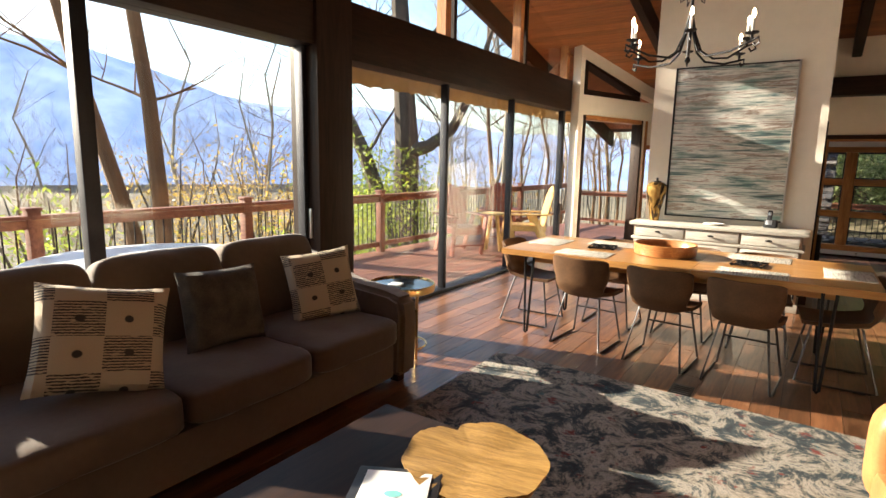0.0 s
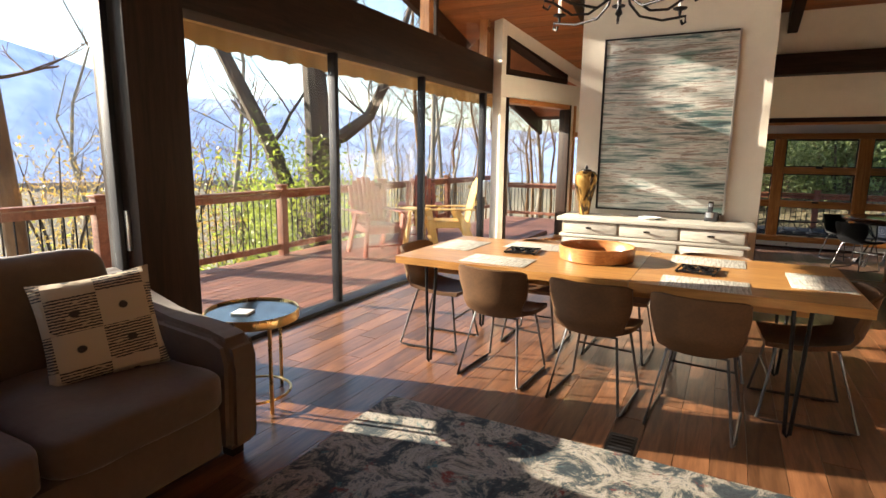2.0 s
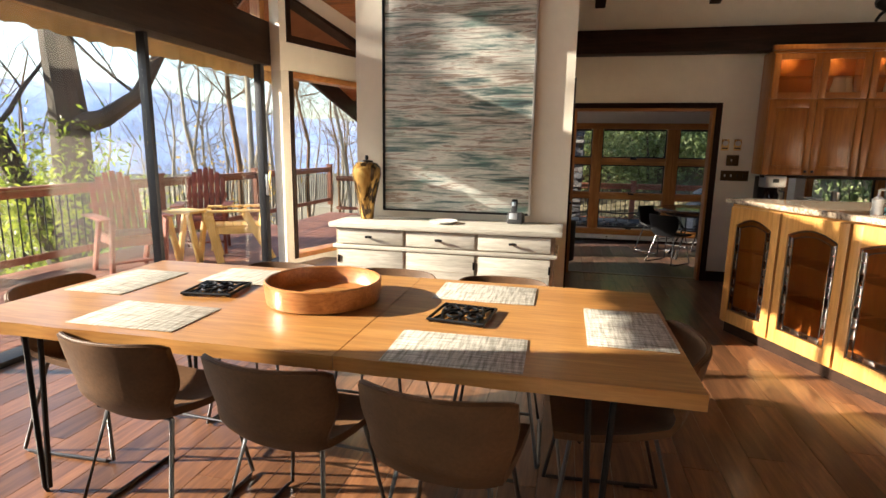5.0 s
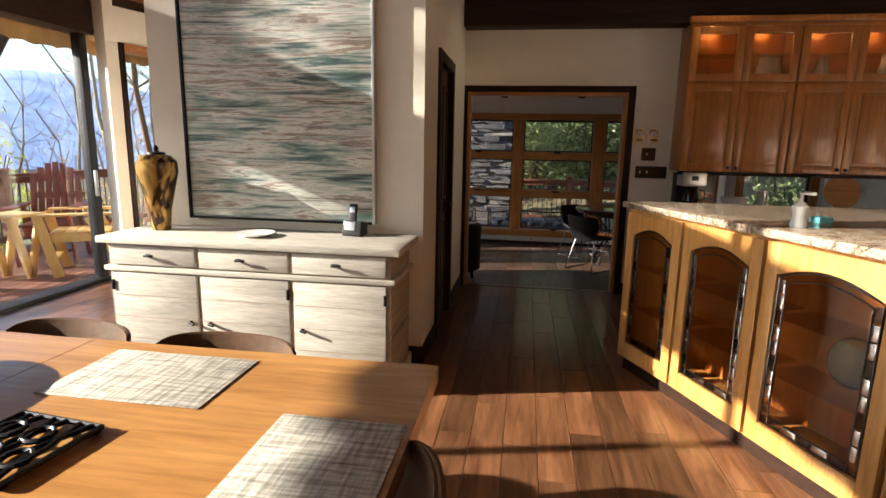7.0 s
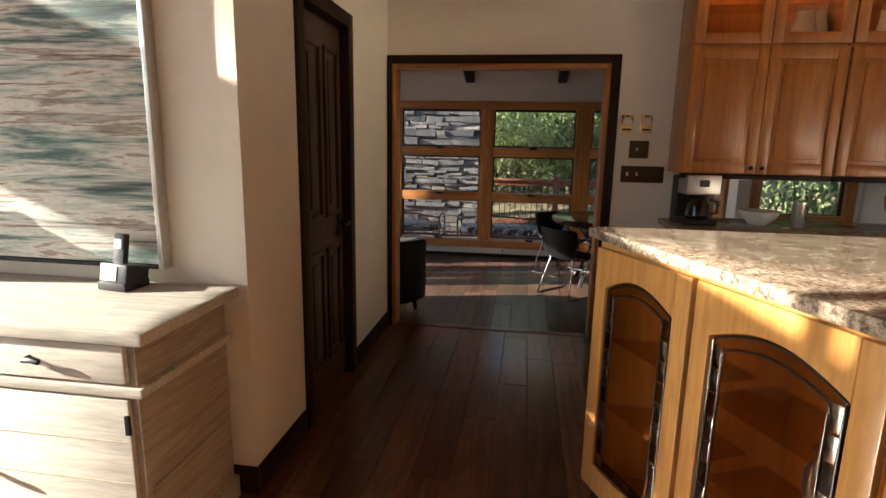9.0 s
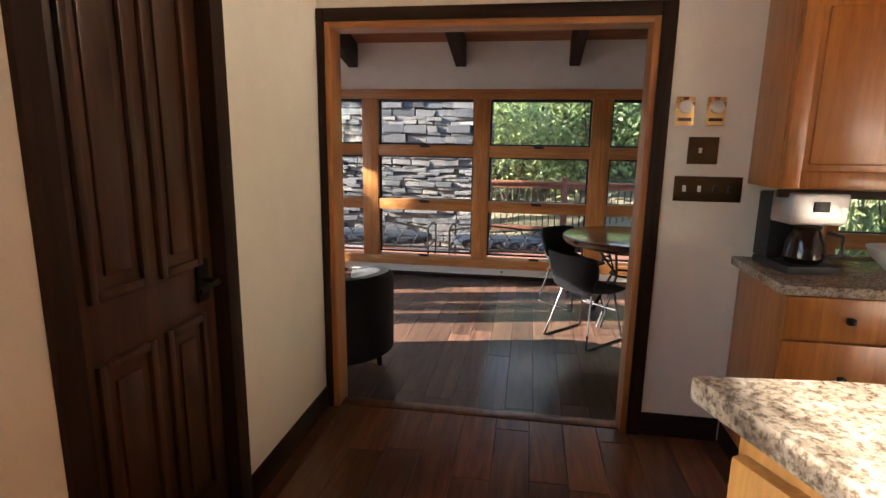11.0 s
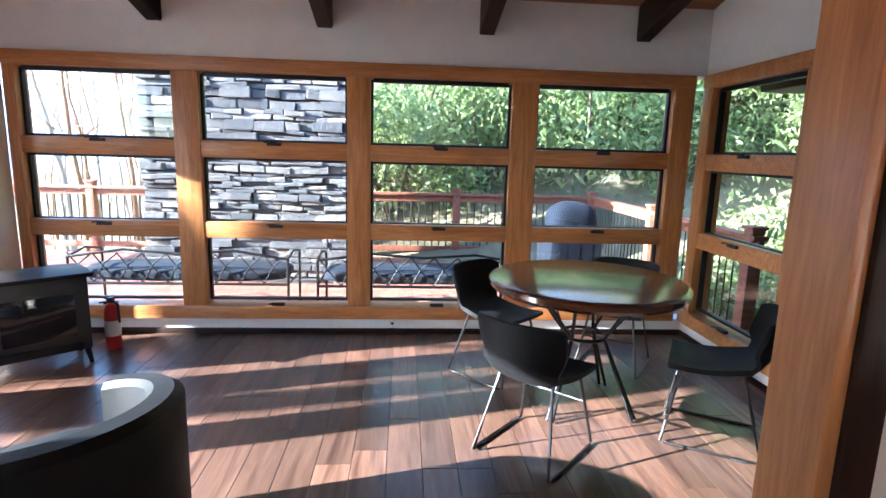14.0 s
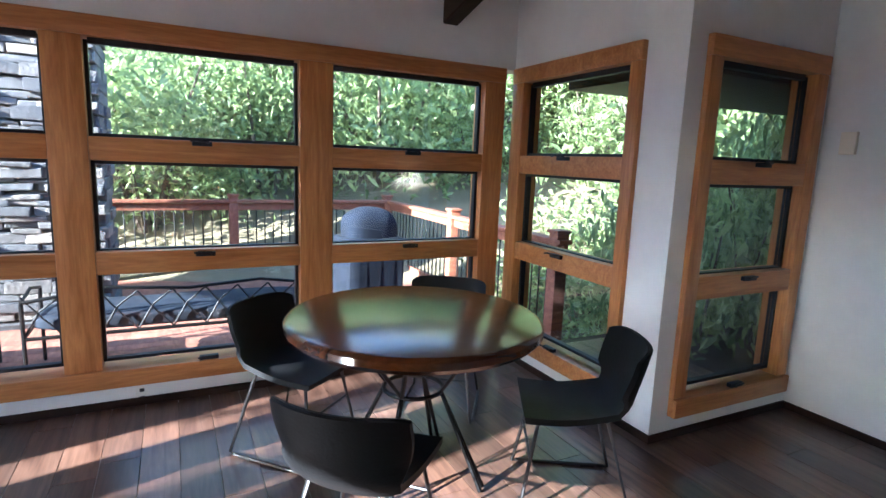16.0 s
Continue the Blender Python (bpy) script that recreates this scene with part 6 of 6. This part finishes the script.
def branches(bm, p, d, length, r, depth, g, tips):
    pts, rs, q = [p], [r], p.copy()
    k = 4
    for i in range(k):
        d = (d + Vector((g.uniform(-1, 1), g.uniform(-1, 1), g.uniform(-0.5, 0.8))) * 0.16).normalized()
        q = q + d * length / k
        pts.append(q.copy())
        rs.append(r * (1 - 0.45 * (i + 1) / k))
    tube(bm, pts, rs, 8 if depth > 2 else 5 if depth > 0 else 3)
    if depth == 0:
        tips.append(q)
        return
    for i in range(3 if depth > 1 else 4):
        j = g.randint(1, k)
        side = Vector((g.uniform(-1, 1), g.uniform(-1, 1), g.uniform(-0.1, 0.9))).normalized()
        branches(bm, pts[j], (d * 0.7 + side * 0.8).normalized(), length * g.uniform(0.5, 0.75), rs[j] * 0.6, depth - 1, g, tips)


def tree_from(name, label, limbs, bark, m, seed, twig=(1.6, 3), leaves=None, group="", shoots=2):
    """limbs: lists of (points, radii); twigs grow from the limbs' upper parts."""
    t = thing(name, label, "tree", group, m)
    g = random.Random(seed)
    bm = bmesh.new()
    tips = []
    for pts, rs in limbs:
        tube(bm, pts, rs, 10)
        for i in range(len(pts) // 2, len(pts)):
            for _ in range(shoots):
                side = Vector((g.uniform(-1, 1), g.uniform(-1, 1), g.uniform(0.1, 1))).normalized()
                branches(bm, Vector(pts[i]), side, twig[0], rs[i] * 0.26, twig[1] - 1, g, tips)
    part("trunk", bm, bark, t)
    if leaves:
        me = leaf_cloud(leaves[0], *leaves[1], leaves[2], seed, 60)
        me.materials.append(leaves[4] if len(leaves) > 4 else LEAF_YOUNG)
        ob = new("crown", me)
        ob.parent = t
        ob.location = leaves[3]
    return t


# the forked tree beyond the deck, with the leaning trunk beside it
tree_from("forked_tree", "big bare tree with a forked grey trunk beyond the deck", [
    ([(0, 0, -5), (0.0, 0, -1), (-0.05, 0.1, 1.9), (-0.2, 0.1, 4.0), (-0.5, 0.2, 7.0), (-0.6, 0.3, 10.0)], [0.42, 0.34, 0.29, 0.22, 0.17, 0.08]),
    ([(-0.03, 0, 1.7), (0.45, 0.3, 1.85), (0.9, 0.6, 2.25), (1.3, 0.9, 3.2), (1.6, 1.4, 5.0)], [0.2, 0.15, 0.12, 0.09, 0.04])], BARK, at(-7.2, 11.05, 0), 3)
tree_from("leaning_tree", "leaning dark trunk with fresh green shoots", [
    ([(0.6, 0.2, -4), (0.2, 0, -0.5), (-0.5, -0.3, 1.6), (-1.3, -0.8, 3.6), (-2.0, -1.2, 6.0)], [0.26, 0.2, 0.17, 0.13, 0.06])], BARK, at(-7.3, 10.6, 0), 5, leaves=(2600, (1.5, 1.3, 1.5), 0.06, (0.1, -0.2, 0.6)))
tree_from("twin_tree", "tall bare tree beyond the deck, warm sunlight painted into its bark", [
    ([(0, 0, -6), (-0.05, 0, -1), (-0.2, -0.1, 2.5), (-0.5, -0.3, 5.5), (-0.7, -0.5, 9.0)], [0.2, 0.16, 0.13, 0.10, 0.04])], BARK_SUN_TINT, at(-9.0, 6.2, 0), 8)
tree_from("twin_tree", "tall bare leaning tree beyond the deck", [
    ([(0.5, 0.3, -6), (0.2, 0.1, 0), (-0.6, -0.3, 3.0), (-1.3, -0.6, 6.0), (-1.7, -0.9, 9.0)], [0.19, 0.15, 0.12, 0.09, 0.04])], BARK_SUN_TINT, at(-10.0, 5.85, 0), 9)

# bare woodland, three shapes copied down the slope
def bare_tree(seed, bark, hgt):
    g = random.Random(seed)
    pts = [(g.uniform(-0.12, 0.12) * k, g.uniform(-0.12, 0.12) * k, hgt * k / 6) for k in range(7)]
    return tree_from("bare_tree", "slender bare spring tree on the slope", [(pts, [0.10 * (1 - 0.13 * k) for k in range(7)])], bark, at(0, 0, 0), seed, (hgt * 0.2, 4), group="woodland trees", shoots=4)


kinds = [bare_tree(21, BARK_PALE, 11.0), bare_tree(22, BARK_PALE, 9.0), bare_tree(23, BARK_SUN_TINT, 10.0)]
g = random.Random(12)
first = {}
n_trees = 0
while n_trees < 150:
    a = radians(g.uniform(-12, 118))
    r = g.uniform(13, 60)
    x, y = -2 - math.sin(a) * r, 6 + math.cos(a) * r
    if a > radians(58) and r < 34:
        continue
    if x > -8.0 and y < 23:
        continue
    if -3 < x < 12 and y < 30:
        continue
    k = kinds[n_trees % 3]
    m = at(x, y, ground_h(x, y) - 0.2, g.uniform(0, 360)) @ Matrix.Diagonal((*(g.uniform(0.8, 1.3),) * 3, 1))
    if k.name not in first:
        first[k.name] = 1
        k.matrix_basis = m
    else:
        c = copy_thing(k, m)
        c.scale = m.to_scale()
    n_trees += 1

for i in range(46):
    a, r = radians(g.uniform(50, 118)), g.uniform(30, 62)
    x, y = -2 - math.sin(a) * r, 6 + math.cos(a) * r
    q = g.uniform(1.1, 1.75)
    c = copy_thing(kinds[i % 3], at(x, y, ground_h(x, y) - 0.3, g.uniform(0, 360)))
    c.scale = (q, q, q)

# budding shrubs on the valley side
me_gold, me_green = leaf_cloud(1500, 1.7, 1.7, 2.0, 0.05, 31), leaf_cloud(1500, 1.9, 1.9, 1.8, 0.06, 32)
me_gold.materials.append(LEAF_GOLD)
me_green.materials.append(LEAF_YOUNG)
me_stem = mesh_of("stems", (lambda b: ([tube(b, [(0, 0, -3.5), (math.cos(q) * 0.4, math.sin(q) * 0.4, -0.8), (math.cos(q) * 1.1, math.sin(q) * 1.1, 1.2)], [0.05, 0.035, 0.01], 5) for q in (0.3, 1.6, 2.9, 4.2, 5.5)], b)[1])(bmesh.new()), BARK)
for x, y, z, s, me in ((-13, 11.5, -0.5, 1.3, me_gold), (-15.5, 10, 0.0, 1.2, me_gold), (-11, 13.5, -0.6, 1.2, me_green), (-8.8, 13.2, -0.3, 0.9, me_green), (-14, 17, -1.2, 1.7, me_green), (-17, 14, -1.2, 1.8, me_gold), (-20, 22, -2, 2.2, me_green), (-12, 22, -1.5, 1.6, me_gold), (-19, 8, -2, 1.9, me_green), (-9.5, 9.8, -1.4, 0.9, me_green)):
    sh = thing("shrub", "budding spring shrub on the slope", "shrub", "valley shrubs", at(x, y, z, x * 40))
    sh.scale = (s, s, s)
    for nm, data in (("foliage", me), ("stems", me_stem)):
        ob = tagged(new(nm, data), kind="stuff")
        ob.parent = sh

# rhododendron thicket on the hillside behind the breakfast room
clouds = []
for k in range(3):
    me = leaf_cloud(5200, 1.6, 1.5, 1.5, 0.075, 50 + k, 70)
    me.materials.append(LEAF)
    clouds.append(me)
me_stem2 = mesh_of("stems", (lambda b: ([tube(b, [(0, 0, -2.0), (math.cos(q) * 0.5, math.sin(q) * 0.5, -0.3), (math.cos(q) * 1.0, math.sin(q) * 1.0, 0.9)], [0.05, 0.035, 0.012], 5) for q in (0.3, 1.6, 2.9, 4.2, 5.5)], b)[1])(bmesh.new()), BARK)
g = random.Random(77)
spots = []
for row, (yy, cnt) in enumerate(((19.7, 6), (21.3, 6), (23.4, 4))):
    for k in range(cnt):
        spots.append((-0.8 + k * (2.0 + 0.25 * row) + g.uniform(-0.5, 0.5), yy + g.uniform(-0.6, 0.6), g.uniform(0.85, 1.2) * (1 + 0.07 * row)))
for k in range(9):
    spots.append((6.9 + 0.9 * (k % 3) + g.uniform(-0.3, 0.3), 13.8 + k * 0.85, g.uniform(0.75, 1.05)))
for k in range(6):
    spots.append((10.2 + g.uniform(-0.5, 0.5), 13.0 + k * 1.7, 1.4))
for i, (x, y, s) in enumerate(spots):
    sh = thing("rhododendron", "glossy green rhododendron bush on the hillside", "shrub", "rhododendron thicket", at(x, y, ground_h(x, y) + 1.35 * s, i * 77))
    sh.scale = (s, s, s * g.uniform(0.9, 1.15))
    for nm, data in (("foliage", clouds[i % 3]), ("stems", me_stem2)):
        ob = tagged(new(nm, data), kind="stuff")
        ob.parent = sh
for i, (x, y) in enumerate(((6.0, 13.35), (6.9, 13.0), (7.7, 13.6), (7.4, 12.7))):
    sh = thing("rhododendron", "glossy green rhododendron bush under the roof edge", "shrub", "rhododendron thicket", at(x, y, ground_h(x, y) + 2.2, i * 50))
    sh.scale = (0.62, 0.6, 1.25)
    for nm, data in (("foliage", clouds[i % 3]), ("stems", me_stem2)):
        ob = tagged(new(nm, data), kind="stuff")
        ob.parent = sh
for i, (x, y) in enumerate(((3.6, 20.6), (4.6, 22.3), (1.7, 23.6), (6.6, 22.8), (5.6, 25.4), (7.4, 21.5), (2.6, 26.5), (0.6, 29.0), (3.4, 30.0), (5.2, 28.5), (7.5, 29.0), (9.5, 27.0), (4.4, 33.0), (1.9, 33.5), (6.6, 34.0))):
    c = copy_thing(kinds[i % 2], at(x, y, ground_h(x, y) - 0.2, i * 63))
    c.scale = (0.9, 0.9, 1.1)

# ---- boards ----
boards(deck, "deck_board", -5.75, -2.85, -3.5, 13.6, DECK, 0.145, DECK_WOOD, "y", 4.9)
boards(deck, "deck_board", -5.75, 4.95, 13.6, 18.1, DECK_N, 0.145, DECK_WOOD, "x", 6.6)


def planks(parent, x0, x1, y0, y1, z, near, mat, mat_far, seed):
    """Floorboards along y: those inside the near stretch are pieces of their own, the rest one part."""
    g = random.Random(seed)
    cache, far = {}, bmesh.new()
    w, x = 0.162, x0
    while x < x1:
        y = y0 - g.uniform(0, 1.2)
        while y < y1:
            ln = g.choice((0.8, 1.1, 1.4))
            a, b2 = max(y, y0), min(y + ln, y1)
            y += ln
            if b2 - a < 0.02:
                continue
            if near[0] <= x < near[1] and near[2] <= a < near[3]:
                key = round(b2 - a, 3)
                if key not in cache:
                    cache[key] = mesh_of("plank", B(0, w - 0.0025, 0, key - 0.0025, -0.02, 0, 0.0016), mat, False)
                ob = new("plank", cache[key])
                ob.location, ob.parent = (x, a, z), parent
            else:
                vs = [far.verts.new((xx, yy, z)) for xx, yy in ((x, a), (x + w - 0.0025, a), (x + w - 0.0025, b2 - 0.0025), (x, b2 - 0.0025))]
                lo = [far.verts.new((v.co.x, v.co.y, z - 0.02)) for v in vs]
                far.faces.new(vs)
                for i in range(4):
                    far.faces.new((vs[i], lo[i], lo[(i + 1) % 4], vs[(i + 1) % 4]))
        x += w
    ob = part("planks", far, mat_far, parent, "", False)
    tagged(ob, kind="stuff")


plank_floor = tagged(new("plank_floor"), "warm brown hardwood plank floor", "", "", "structure")
planks(plank_floor, -2.55, 7.5, -3.5, DW + 0.02, 0.0, (-2.6, 2.6, 3.6, 10.2), FLOOR_OB, FLOOR_IS, 5)
plank_floor_2 = tagged(new("plank_floor_breakfast"), "grey-brown hardwood plank floor", "", "", "structure")
planks(plank_floor_2, -2.2, 5.15, DW + 0.10, NW - 0.002, BF, (-0.5, 5.6, 10.2, 13.4), FLOOR_GREY, FLOOR_GREY_IS, 6)
